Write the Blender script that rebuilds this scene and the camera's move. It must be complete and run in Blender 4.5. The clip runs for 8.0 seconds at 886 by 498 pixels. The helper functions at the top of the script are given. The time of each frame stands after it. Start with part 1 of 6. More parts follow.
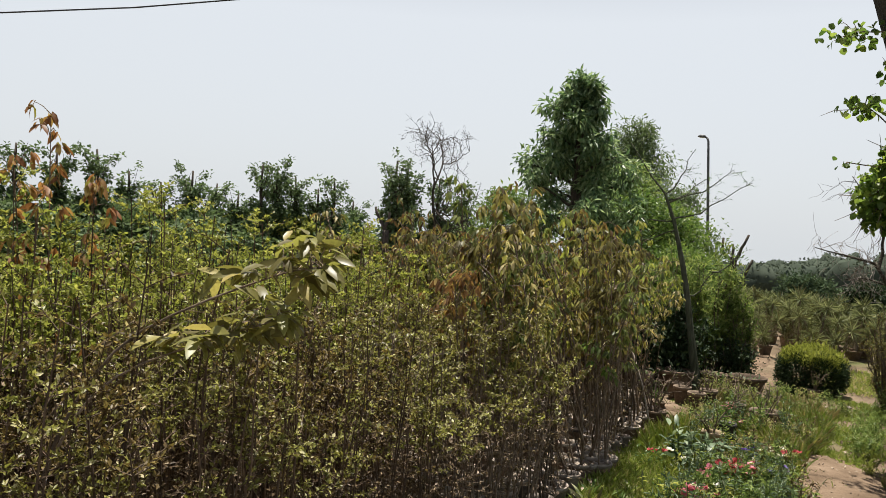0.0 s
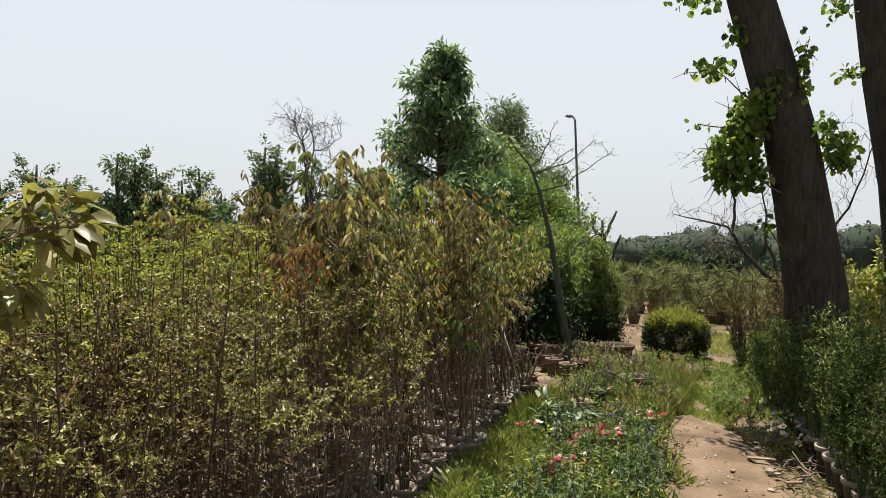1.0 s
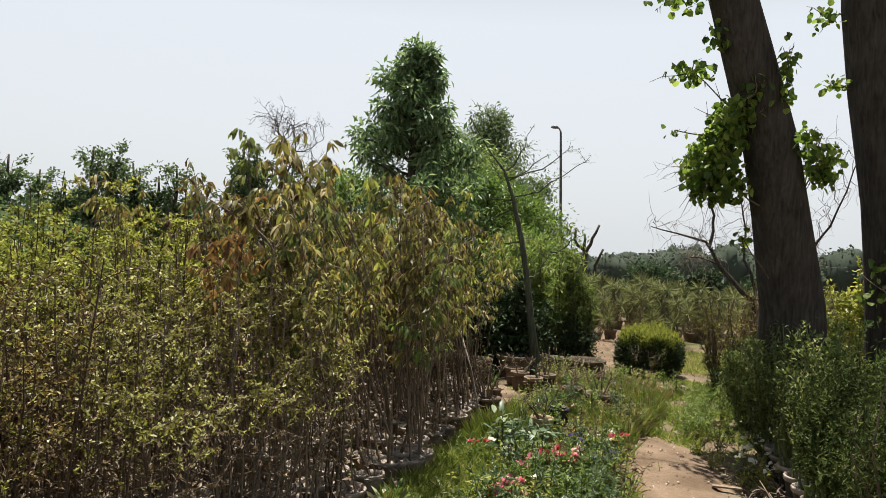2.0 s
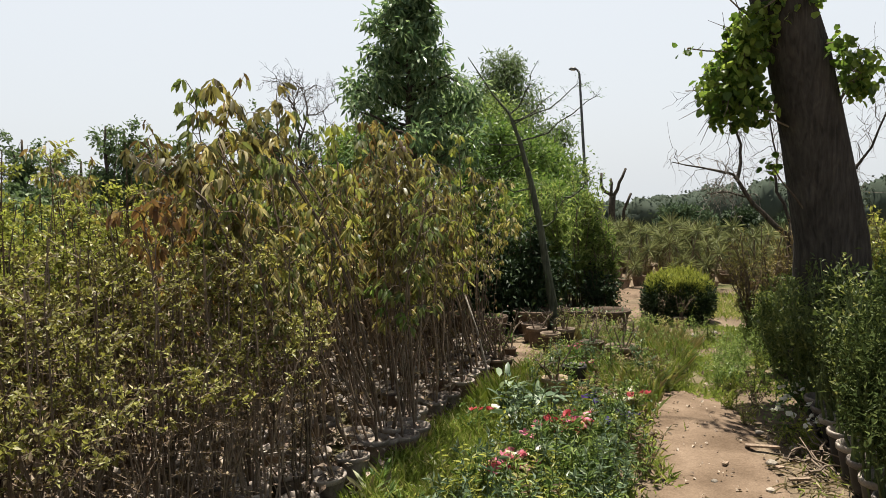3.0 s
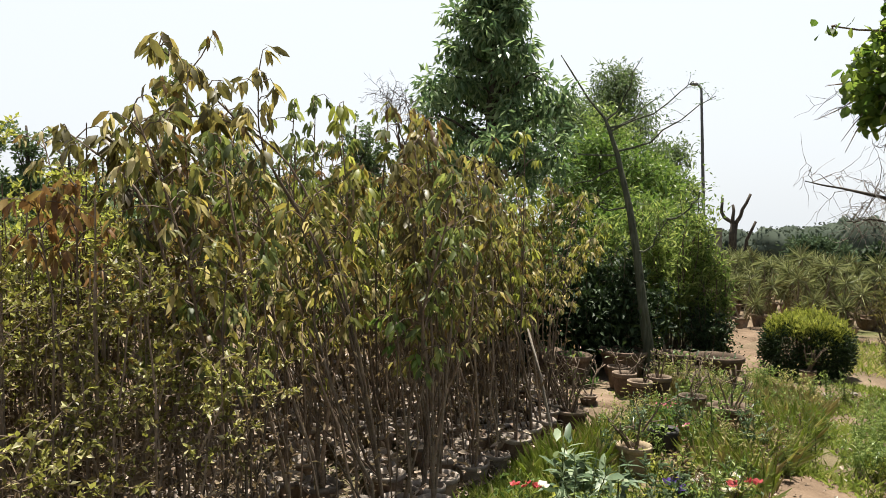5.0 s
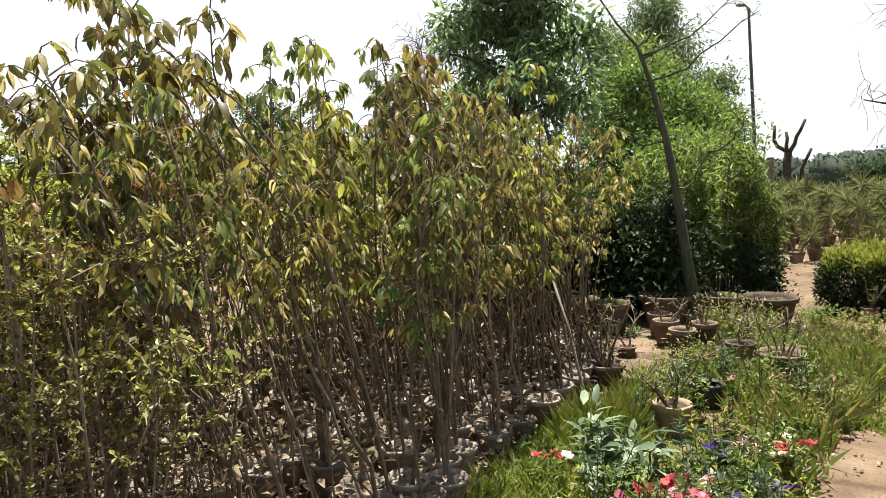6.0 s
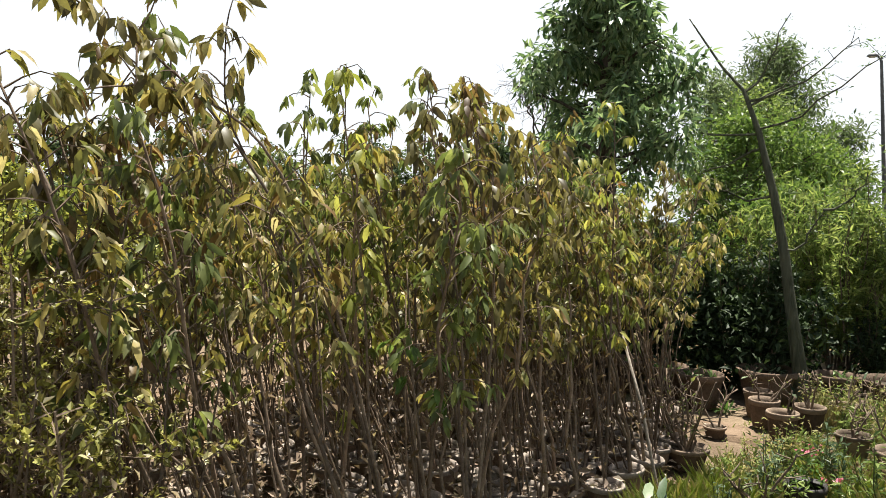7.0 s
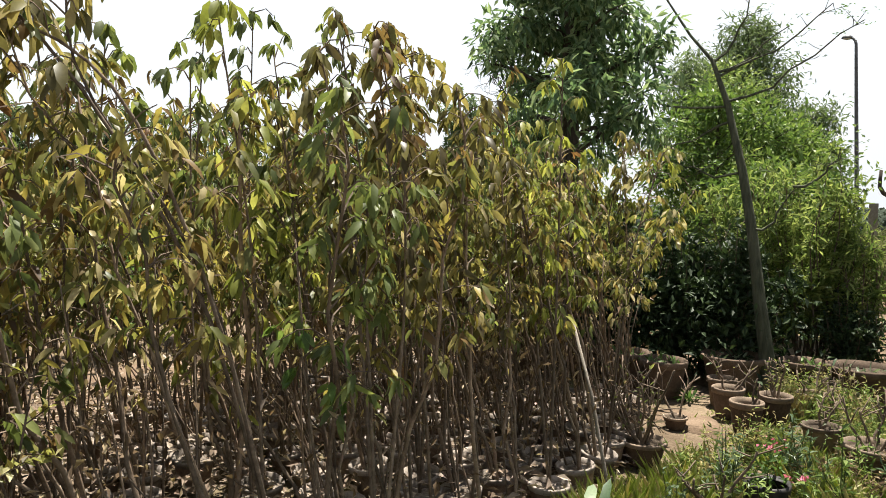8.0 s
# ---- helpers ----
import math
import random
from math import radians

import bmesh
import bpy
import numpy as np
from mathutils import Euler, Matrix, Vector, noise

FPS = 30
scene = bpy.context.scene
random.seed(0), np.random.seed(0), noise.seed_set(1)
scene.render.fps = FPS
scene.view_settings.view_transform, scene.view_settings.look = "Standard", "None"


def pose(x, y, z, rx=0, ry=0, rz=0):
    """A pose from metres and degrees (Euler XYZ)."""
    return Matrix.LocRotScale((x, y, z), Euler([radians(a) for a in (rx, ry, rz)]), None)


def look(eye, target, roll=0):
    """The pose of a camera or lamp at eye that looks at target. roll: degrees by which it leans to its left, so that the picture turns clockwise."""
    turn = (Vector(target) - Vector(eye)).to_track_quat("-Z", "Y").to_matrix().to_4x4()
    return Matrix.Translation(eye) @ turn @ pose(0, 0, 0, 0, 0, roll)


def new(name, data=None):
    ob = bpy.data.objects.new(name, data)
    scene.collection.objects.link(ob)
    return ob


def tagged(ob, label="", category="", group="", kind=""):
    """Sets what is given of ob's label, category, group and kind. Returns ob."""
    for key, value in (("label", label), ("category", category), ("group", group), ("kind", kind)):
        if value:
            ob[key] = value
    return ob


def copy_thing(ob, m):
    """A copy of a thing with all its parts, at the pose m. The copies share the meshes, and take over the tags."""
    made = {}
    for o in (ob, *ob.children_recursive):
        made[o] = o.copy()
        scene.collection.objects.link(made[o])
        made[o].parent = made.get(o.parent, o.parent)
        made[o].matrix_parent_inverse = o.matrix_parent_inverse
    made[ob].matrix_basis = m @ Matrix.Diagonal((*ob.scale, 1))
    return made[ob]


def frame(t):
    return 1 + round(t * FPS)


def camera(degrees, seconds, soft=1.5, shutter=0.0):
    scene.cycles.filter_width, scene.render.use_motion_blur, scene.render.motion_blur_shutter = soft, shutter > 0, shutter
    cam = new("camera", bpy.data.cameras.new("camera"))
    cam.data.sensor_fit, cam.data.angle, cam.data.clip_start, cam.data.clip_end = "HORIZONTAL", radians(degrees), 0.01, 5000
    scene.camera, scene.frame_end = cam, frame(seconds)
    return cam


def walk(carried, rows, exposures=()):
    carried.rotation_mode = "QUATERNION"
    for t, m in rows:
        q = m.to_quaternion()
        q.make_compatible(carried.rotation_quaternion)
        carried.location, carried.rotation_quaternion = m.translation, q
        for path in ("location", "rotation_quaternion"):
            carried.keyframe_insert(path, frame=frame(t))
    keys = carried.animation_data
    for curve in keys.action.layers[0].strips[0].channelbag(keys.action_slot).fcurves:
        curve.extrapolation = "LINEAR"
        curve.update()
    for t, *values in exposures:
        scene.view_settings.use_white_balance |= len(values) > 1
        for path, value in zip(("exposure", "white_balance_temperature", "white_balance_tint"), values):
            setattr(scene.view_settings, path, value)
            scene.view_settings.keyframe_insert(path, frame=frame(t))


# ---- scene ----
cam = camera(63.2, 8.0, soft=0.4)
PATH = [
    (0, (-0.095, -0.052, 2.111), (-1.18, 1.628, 2.103), 3.4),
    (0.5, (-0.02, 0.246, 2.023), (-0.939, 2.022, 2.04), 3.0),
    (1, (-0.08, 0.54, 1.959), (-0.882, 2.372, 1.935), 0.8),
    (1.5, (-0.115, 0.751, 1.947), (-0.898, 2.591, 1.921), 2.4),
    (1.7, (-0.066, 0.869, 1.931), (-0.845, 2.711, 1.942), 3.3),
    (2.9, (0.1, 1.848, 1.778), (-0.66, 3.696, 1.683), 0.1),
    (3, (0.1, 1.908, 1.834), (-0.751, 3.714, 1.72), -1.0),
    (3.5, (0.138, 2.285, 1.824), (-0.886, 4.002, 1.784), 0.5),
    (4, (0.071, 2.642, 1.832), (-0.978, 4.345, 1.808), 1.5),
    (4.5, (-0.019, 2.984, 1.792), (-1.104, 4.663, 1.732), -1.5),
    (4.7, (-0.04, 3.103, 1.77), (-1.167, 4.755, 1.732), 1.3),
    (5.8, (-0.152, 3.798, 1.786), (-1.272, 5.442, 1.586), 0.3),
    (6, (-0.131, 3.855, 1.78), (-1.355, 5.424, 1.579), -2.0),
    (6.5, (-0.154, 4.157, 1.732), (-1.557, 5.576, 1.583), -0.4),
    (7, (-0.225, 4.453, 1.782), (-1.664, 5.84, 1.707), 0.8),
    (7.5, (-0.27, 4.728, 1.722), (-1.632, 6.192, 1.67), 2.7),
    (8, (-0.371, 5.001, 1.707), (-1.766, 6.429, 1.59), 1.1),
]
walk(cam, [(t, look(eye, target, roll)) for t, eye, target, roll in PATH], [(0, 0.98), (0.5, 0.97), (1.0, 1.04), (1.5, 1.04), (3.0, 1.09), (3.5, 1.05), (4.0, 1.12), (4.5, 1.17), (6.0, 1.53), (6.5, 1.40), (7.0, 1.43), (8, 1.43)])

# ---- world, sun ----
SUN = Vector((-0.12, 0.25, 0.96)).normalized()
world = bpy.data.worlds.new("sky")
scene.world = world
world.use_nodes = True
wn = world.node_tree.nodes
sky = wn.new("ShaderNodeTexSky")
sky.sky_type = "NISHITA"
sky.sun_disc = False
sky.sun_elevation = math.asin(SUN.z)
sky.sun_rotation = math.atan2(SUN.x, SUN.y)
sky.air_density, sky.dust_density, sky.ozone_density = 1.0, 6.0, 1.0
haze = wn.new("ShaderNodeMix")
haze.data_type = "RGBA"
haze.inputs[0].default_value = 0.72
place = wn.new("ShaderNodeTexCoord")
height = wn.new("ShaderNodeSeparateXYZ")
world.node_tree.links.new(place.outputs["Generated"], height.inputs[0])
rise = wn.new("ShaderNodeMapRange")
rise.inputs["From Min"].default_value, rise.inputs["From Max"].default_value = 0.30, 0.66
world.node_tree.links.new(height.outputs["Z"], rise.inputs["Value"])
veil = wn.new("ShaderNodeMix")
veil.data_type = "RGBA"
veil.inputs[6].default_value, veil.inputs[7].default_value = (9.4, 9.85, 10.25, 1), (1.6, 2.1, 3.1, 1)
world.node_tree.links.new(rise.outputs[0], veil.inputs[0])
world.node_tree.links.new(veil.outputs[2], haze.inputs[7])
world.node_tree.links.new(sky.outputs[0], haze.inputs[6])
world.node_tree.links.new(haze.outputs[2], wn["Background"].inputs[0])
wn["Background"].inputs[1].default_value = 0.050
sun = new("sun", bpy.data.lights.new("sun", "SUN"))
sun.data.energy, sun.data.angle, sun.data.color = 5.0, radians(0.6), (1.0, 0.95, 0.86)
sun.matrix_world = look(SUN * 60, (0, 0, 0))


# ---- materials ----
def shader(name, rough=0.8, spec=0.3):
    m = bpy.data.materials.new(name)
    m.use_nodes = True
    nt = m.node_tree
    b = nt.nodes["Principled BSDF"]
    b.inputs["Roughness"].default_value = rough
    b.inputs["Specular IOR Level"].default_value = spec
    return m, nt, b


def ramp(nt, src, stops):
    r = nt.nodes.new("ShaderNodeValToRGB")
    el = r.color_ramp.elements
    while len(el) < len(stops):
        el.new(0.5)
    for e, (p, c) in zip(el, stops):
        e.position, e.color = p, (*c, 1)
    nt.links.new(src, r.inputs[0])
    return r.outputs[0]


def noise_out(nt, scale, detail=4, rough=0.6, coords="Object"):
    tc = nt.nodes.new("ShaderNodeTexCoord")
    n = nt.nodes.new("ShaderNodeTexNoise")
    n.inputs["Scale"].default_value, n.inputs["Detail"].default_value, n.inputs["Roughness"].default_value = scale, detail, rough
    nt.links.new(tc.outputs[coords], n.inputs["Vector"])
    return n.outputs[0]


def mixed(nt, fac, a, b, blend="MIX"):
    x = nt.nodes.new("ShaderNodeMix")
    x.data_type, x.blend_type = "RGBA", blend
    for sock, val in ((x.inputs[0], fac), (x.inputs[6], a), (x.inputs[7], b)):
        if isinstance(val, (int, float)):
            sock.default_value = val
        elif isinstance(val, tuple):
            sock.default_value = (*val, 1)
        else:
            nt.links.new(val, sock)
    return x.outputs[2]


def bump(nt, bsdf, src, strength=0.3, dist=0.02):
    b = nt.nodes.new("ShaderNodeBump")
    b.inputs["Strength"].default_value, b.inputs["Distance"].default_value = strength, dist
    nt.links.new(src, b.inputs["Height"])
    nt.links.new(b.outputs[0], bsdf.inputs["Normal"])


def leaf_material(name, stops, trans=0.3, rough=0.45, plant_shift=0.35):
    """Leaves: each leaf its own tint, each plant its own shift, light shining through."""
    m, nt, b = shader(name, rough, 0.28)
    geo = nt.nodes.new("ShaderNodeNewGeometry")
    info = nt.nodes.new("ShaderNodeObjectInfo")
    add = nt.nodes.new("ShaderNodeMath")
    add.operation = "MULTIPLY_ADD"
    add.inputs[1].default_value, add.inputs[2].default_value = plant_shift, -plant_shift / 2
    nt.links.new(info.outputs["Random"], add.inputs[0])
    s = nt.nodes.new("ShaderNodeMath")
    s.operation = "ADD"
    s.use_clamp = True
    nt.links.new(geo.outputs["Random Per Island"], s.inputs[0])
    nt.links.new(add.outputs[0], s.inputs[1])
    col = ramp(nt, s.outputs[0], stops)
    blotch = ramp(nt, noise_out(nt, 60, 3), [(0.3, (0.72, 0.68, 0.6)), (0.7, (1.12, 1.1, 1.05))])
    col = mixed(nt, 0.6, col, blotch, "MULTIPLY")
    nt.links.new(col, b.inputs["Base Color"])
    t = nt.nodes.new("ShaderNodeBsdfTranslucent")
    nt.links.new(mixed(nt, 1.0, col, (1.15, 1.17, 0.88), "MULTIPLY"), t.inputs[0])
    mx = nt.nodes.new("ShaderNodeMixShader")
    mx.inputs[0].default_value = trans
    nt.links.new(b.outputs[0], mx.inputs[1])
    nt.links.new(t.outputs[0], mx.inputs[2])
    nt.links.new(mx.outputs[0], nt.nodes["Material Output"].inputs[0])
    return m


def dull_leaf_material(name, stops):
    """Leaves without gloss and with little light through them: far growth, and border shrubs coloured for shade."""
    m = leaf_material(name, stops, 0.15, 1.0, 0.0)
    m.node_tree.nodes["Principled BSDF"].inputs["Specular IOR Level"].default_value = 0.0
    return m


def rough_material(name, lo, hi, scale=8, rough=0.9, strength=0.4, dist=0.01, fine=60, vary=0.35):
    """Bark, clay, soil: two scales of tone with relief and a tone of its own for each object."""
    m, nt, b = shader(name, rough, 0.2)
    big = ramp(nt, noise_out(nt, scale, 5), [(0.3, lo), (0.7, hi)])
    small = ramp(nt, noise_out(nt, fine, 3), [(0.3, (0.7, 0.68, 0.65)), (0.7, (1.2, 1.2, 1.2))])
    col = mixed(nt, 0.7, big, small, "MULTIPLY")
    info = nt.nodes.new("ShaderNodeObjectInfo")
    own = ramp(nt, info.outputs["Random"], [(0, (1 - vary,) * 3), (1, (1 + vary,) * 3)])
    col = mixed(nt, 1.0, col, own, "MULTIPLY")
    nt.links.new(col, b.inputs["Base Color"])
    bump(nt, b, noise_out(nt, fine, 4), strength, dist)
    return m


def bark_material(name, lo, hi, lengthwise=14):
    m, nt, b = shader(name, 0.95, 0.12)
    tc = nt.nodes.new("ShaderNodeTexCoord")
    mp = nt.nodes.new("ShaderNodeMapping")
    mp.inputs["Scale"].default_value = (lengthwise, lengthwise, 2.2)
    nt.links.new(tc.outputs["Object"], mp.inputs["Vector"])
    n = nt.nodes.new("ShaderNodeTexNoise")
    n.inputs["Scale"].default_value, n.inputs["Detail"].default_value, n.inputs["Distortion"].default_value = 2.0, 9, 0.6
    nt.links.new(mp.outputs[0], n.inputs["Vector"])
    patches = ramp(nt, noise_out(nt, 3.5, 6), [(0.3, (0.72, 0.70, 0.66)), (0.7, (1.2, 1.17, 1.12))])
    col = mixed(nt, 1.0, ramp(nt, n.outputs[0], [(0.3, lo), (0.7, hi)]), patches, "MULTIPLY")
    nt.links.new(col, b.inputs["Base Color"])
    bump(nt, b, n.outputs[0], 1.0, 0.035)
    return m


FINE_LEAF = leaf_material("fine_olive_leaf", [(0, (0.07, 0.052, 0.022)), (0.3, (0.135, 0.118, 0.035)), (0.7, (0.215, 0.22, 0.055)), (0.93, (0.38, 0.375, 0.12)), (1, (0.58, 0.54, 0.32))], 0.42, 0.42)
BROWN_FINE_LEAF = leaf_material("fine_brown_leaf", [(0, (0.05, 0.033, 0.017)), (0.35, (0.12, 0.083, 0.031)), (0.75, (0.20, 0.15, 0.05)), (0.94, (0.34, 0.275, 0.10)), (1, (0.52, 0.46, 0.28))], 0.36, 0.45)
AMBER_LEAF = leaf_material("amber_leaf", [(0, (0.14, 0.075, 0.035)), (0.4, (0.27, 0.15, 0.06)), (0.75, (0.34, 0.24, 0.085)), (1, (0.19, 0.19, 0.065))], 0.42, 0.4)
YELLOWING_LEAF = leaf_material("yellowing_leaf", [(0, (0.12, 0.075, 0.03)), (0.25, (0.23, 0.16, 0.055)), (0.6, (0.22, 0.21, 0.06)), (1, (0.40, 0.34, 0.12))], 0.4, 0.45, 0.4)
OLIVE_GREEN_LEAF = leaf_material("olive_green_leaf", [(0, (0.07, 0.092, 0.032)), (0.5, (0.135, 0.172, 0.053)), (1, (0.27, 0.30, 0.10))], 0.48, 0.45, 0.4)
PALE_TAN_LEAF = leaf_material("pale_withered_leaf", [(0, (0.085, 0.058, 0.034)), (0.6, (0.18, 0.125, 0.075)), (1, (0.42, 0.34, 0.22))], 0.3, 0.55)
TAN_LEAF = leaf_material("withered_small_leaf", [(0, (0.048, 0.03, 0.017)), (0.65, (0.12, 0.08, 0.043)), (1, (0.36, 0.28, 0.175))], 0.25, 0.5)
DROOP_LEAF = leaf_material("drooping_leaf", [(0, (0.10, 0.062, 0.03)), (0.2, (0.21, 0.14, 0.055)), (0.36, (0.09, 0.108, 0.04)), (0.68, (0.20, 0.20, 0.06)), (0.92, (0.38, 0.31, 0.085)), (1, (0.52, 0.45, 0.25))], 0.45, 0.45, 0.5)
RUST_LEAF = leaf_material("rusty_leaf", [(0, (0.15, 0.065, 0.03)), (0.4, (0.27, 0.125, 0.05)), (0.75, (0.32, 0.19, 0.07)), (1, (0.24, 0.22, 0.06))], 0.5, 0.5)
OLIVE_LEAF = leaf_material("olive_brown_leaf", [(0, (0.075, 0.06, 0.03)), (0.45, (0.135, 0.122, 0.045)), (0.8, (0.22, 0.20, 0.066)), (1, (0.42, 0.345, 0.14))], 0.45, 0.4)
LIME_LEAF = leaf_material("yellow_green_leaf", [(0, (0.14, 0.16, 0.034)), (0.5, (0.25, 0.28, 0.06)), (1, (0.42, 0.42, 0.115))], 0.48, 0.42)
FRESH_LEAF = leaf_material("fresh_green_leaf", [(0, (0.075, 0.125, 0.034)), (0.5, (0.15, 0.22, 0.06)), (1, (0.28, 0.35, 0.12))], 0.38, 0.4)
GREEN_LEAF = leaf_material("green_leaf", [(0, (0.05, 0.095, 0.025)), (0.5, (0.085, 0.16, 0.04)), (1, (0.16, 0.25, 0.07))], 0.42, 0.4)
CROWN_LEAF = leaf_material("crown_leaf", [(0, (0.06, 0.11, 0.055)), (0.55, (0.13, 0.21, 0.10)), (1, (0.31, 0.40, 0.22))], 0.42, 0.36, 0.2)
FEATHER_LEAF = leaf_material("feathery_leaf", [(0, (0.085, 0.125, 0.06)), (0.6, (0.145, 0.20, 0.095)), (1, (0.24, 0.30, 0.16))], 0.4, 0.45, 0.3)
WILLOW_LEAF = leaf_material("willowy_leaf", [(0, (0.075, 0.12, 0.035)), (0.5, (0.165, 0.225, 0.065)), (1, (0.32, 0.37, 0.13))], 0.5, 0.5, 0.25)
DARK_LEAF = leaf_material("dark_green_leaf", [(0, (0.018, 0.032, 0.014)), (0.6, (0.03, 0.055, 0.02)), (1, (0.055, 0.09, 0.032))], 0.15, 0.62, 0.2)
POPLAR_LEAF = leaf_material("poplar_leaf", [(0, (0.07, 0.11, 0.05)), (0.6, (0.115, 0.17, 0.08)), (1, (0.18, 0.24, 0.11))], 0.3, 0.6, 0.15)
SCRUB_LEAF = leaf_material("rough_scrub_leaf", [(0, (0.06, 0.07, 0.035)), (0.6, (0.09, 0.115, 0.05)), (1, (0.14, 0.16, 0.075))], 0.2, 0.9, 0.05)
BRIGHT_LEAF = leaf_material("bright_green_leaf", [(0, (0.065, 0.12, 0.028)), (0.5, (0.11, 0.18, 0.042)), (1, (0.19, 0.26, 0.07))], 0.42, 0.4)
SPREAD_LEAF = leaf_material("yellowish_olive_leaf", [(0, (0.12, 0.10, 0.032)), (0.5, (0.18, 0.17, 0.05)), (0.85, (0.26, 0.26, 0.075)), (1, (0.40, 0.33, 0.12))], 0.42, 0.4)
HEART_LEAF = leaf_material("heart_leaf", [(0, (0.045, 0.085, 0.02)), (0.55, (0.11, 0.175, 0.036)), (1, (0.24, 0.31, 0.07))], 0.6, 0.42)
BORDER_LEAF = leaf_material("border_leaf", [(0, (0.042, 0.062, 0.02)), (0.5, (0.095, 0.128, 0.038)), (0.85, (0.17, 0.20, 0.06)), (1, (0.28, 0.29, 0.11))], 0.42, 0.5)
# the trees' shade over the border is put into this darker leaf colour
SHADY_LEAF = dull_leaf_material("shade_darkened_leaf", [(0, (0.024, 0.036, 0.013)), (0.6, (0.05, 0.07, 0.024)), (1, (0.11, 0.135, 0.045))])
GREY_LEAF = leaf_material("grey_green_leaf", [(0, (0.075, 0.12, 0.065)), (0.6, (0.14, 0.195, 0.115)), (1, (0.26, 0.32, 0.20))], 0.25, 0.42)
YUCCA_LEAF = leaf_material("yucca_leaf", [(0, (0.13, 0.115, 0.055)), (0.4, (0.14, 0.165, 0.075)), (1, (0.38, 0.40, 0.22))], 0.2, 0.4)
YUCCA_DRY = leaf_material("withered_yucca_leaf", [(0, (0.10, 0.085, 0.045)), (0.6, (0.19, 0.16, 0.085)), (1, (0.30, 0.25, 0.15))], 0.15, 0.7)
DRY_LEAF = leaf_material("dry_leaf", [(0, (0.13, 0.092, 0.065)), (0.45, (0.26, 0.20, 0.15)), (1, (0.47, 0.395, 0.32))], 0.15, 0.7)
GRASS = leaf_material("grass_blade", [(0, (0.165, 0.22, 0.05)), (0.45, (0.275, 0.34, 0.085)), (0.85, (0.375, 0.42, 0.135)), (1, (0.50, 0.46, 0.25))], 0.52, 0.5)
STRAW = leaf_material("straw_blade", [(0, (0.30, 0.25, 0.12)), (0.4, (0.46, 0.41, 0.235)), (0.7, (0.30, 0.33, 0.115)), (1, (0.22, 0.30, 0.085))], 0.4, 0.6)
DULL_LEAF = dull_leaf_material("dull_green_leaf", [(0, (0.05, 0.075, 0.045)), (0.6, (0.075, 0.11, 0.065)), (1, (0.11, 0.15, 0.09))])
# distance haze is put into this greyed green
FAR_LEAF = dull_leaf_material("haze_greyed_leaf", [(0, (0.062, 0.078, 0.062)), (0.6, (0.068, 0.085, 0.067)), (1, (0.076, 0.093, 0.073))])
STEM = rough_material("brown_stem", (0.08, 0.059, 0.043), (0.21, 0.16, 0.116), 14, 0.85)
FINE_STEM = rough_material("dark_twig", (0.05, 0.034, 0.023), (0.145, 0.10, 0.066), 14, 0.85)
YUCCA_STEM = rough_material("grey_tan_yucca_stem", (0.14, 0.11, 0.08), (0.28, 0.23, 0.17), 14, 0.9)
PALE_STEM = rough_material("pale_stem", (0.12, 0.086, 0.06), (0.27, 0.20, 0.142), 14, 0.85)
GREEN_STEM = rough_material("green_stem", (0.06, 0.08, 0.03), (0.12, 0.15, 0.05), 14, 0.7)
BARK = bark_material("grey_brown_bark", (0.029, 0.026, 0.023), (0.068, 0.06, 0.052))
GREEN_BARK = bark_material("smooth_greenish_bark", (0.055, 0.062, 0.043), (0.11, 0.117, 0.083))
DARK_BARK = bark_material("dark_bark", (0.035, 0.03, 0.025), (0.10, 0.085, 0.07))
TWIG = rough_material("grey_twig", (0.12, 0.10, 0.085), (0.24, 0.21, 0.18), 10, 0.9)
CLAY = rough_material("weathered_clay", (0.14, 0.098, 0.07), (0.30, 0.22, 0.16), 9, 0.9, 0.35, 0.006)
GREY_CLAY = rough_material("grey_crusted_clay", (0.14, 0.115, 0.09), (0.32, 0.27, 0.22), 9, 0.9, 0.35, 0.006)
DARK_POT = rough_material("dark_plastic", (0.022, 0.02, 0.02), (0.05, 0.045, 0.04), 12, 0.55, 0.15, 0.004)
SOIL = rough_material("potting_soil", (0.13, 0.105, 0.082), (0.36, 0.305, 0.25), 16, 1.0, 0.8, 0.015, 90)
DARK_SOIL = rough_material("damp_soil", (0.04, 0.03, 0.022), (0.12, 0.092, 0.065), 16, 1.0, 0.9, 0.02, 90)
CRUST = rough_material("lime_crusted_rim", (0.16, 0.133, 0.112), (0.34, 0.295, 0.25), 11, 0.9, 0.35, 0.006)
METAL = rough_material("dull_painted_steel", (0.06, 0.06, 0.06), (0.12, 0.12, 0.12), 4, 0.5, 0.1, 0.004, 40, 0.05)
LAMP_GLASS = rough_material("frosted_lens", (0.45, 0.46, 0.46), (0.6, 0.6, 0.6), 4, 0.3, 0.05, 0.002, 40, 0.05)
WIRE = rough_material("black_cable", (0.02, 0.02, 0.02), (0.03, 0.03, 0.03), 4, 0.5)
STONE = rough_material("pale_stone", (0.19, 0.16, 0.125), (0.34, 0.30, 0.25), 12, 0.9)


def petal(name, a, b):
    return leaf_material(name, [(0, a), (1, b)], 0.35, 0.5)


RED = petal("red_petal", (0.30, 0.03, 0.045), (0.48, 0.09, 0.10))
PINK = petal("pink_petal", (0.48, 0.09, 0.17), (0.66, 0.25, 0.34))
PURPLE = petal("violet_petal", (0.035, 0.018, 0.13), (0.09, 0.045, 0.26))
WHITE = petal("white_petal", (0.62, 0.60, 0.55), (0.82, 0.8, 0.78))


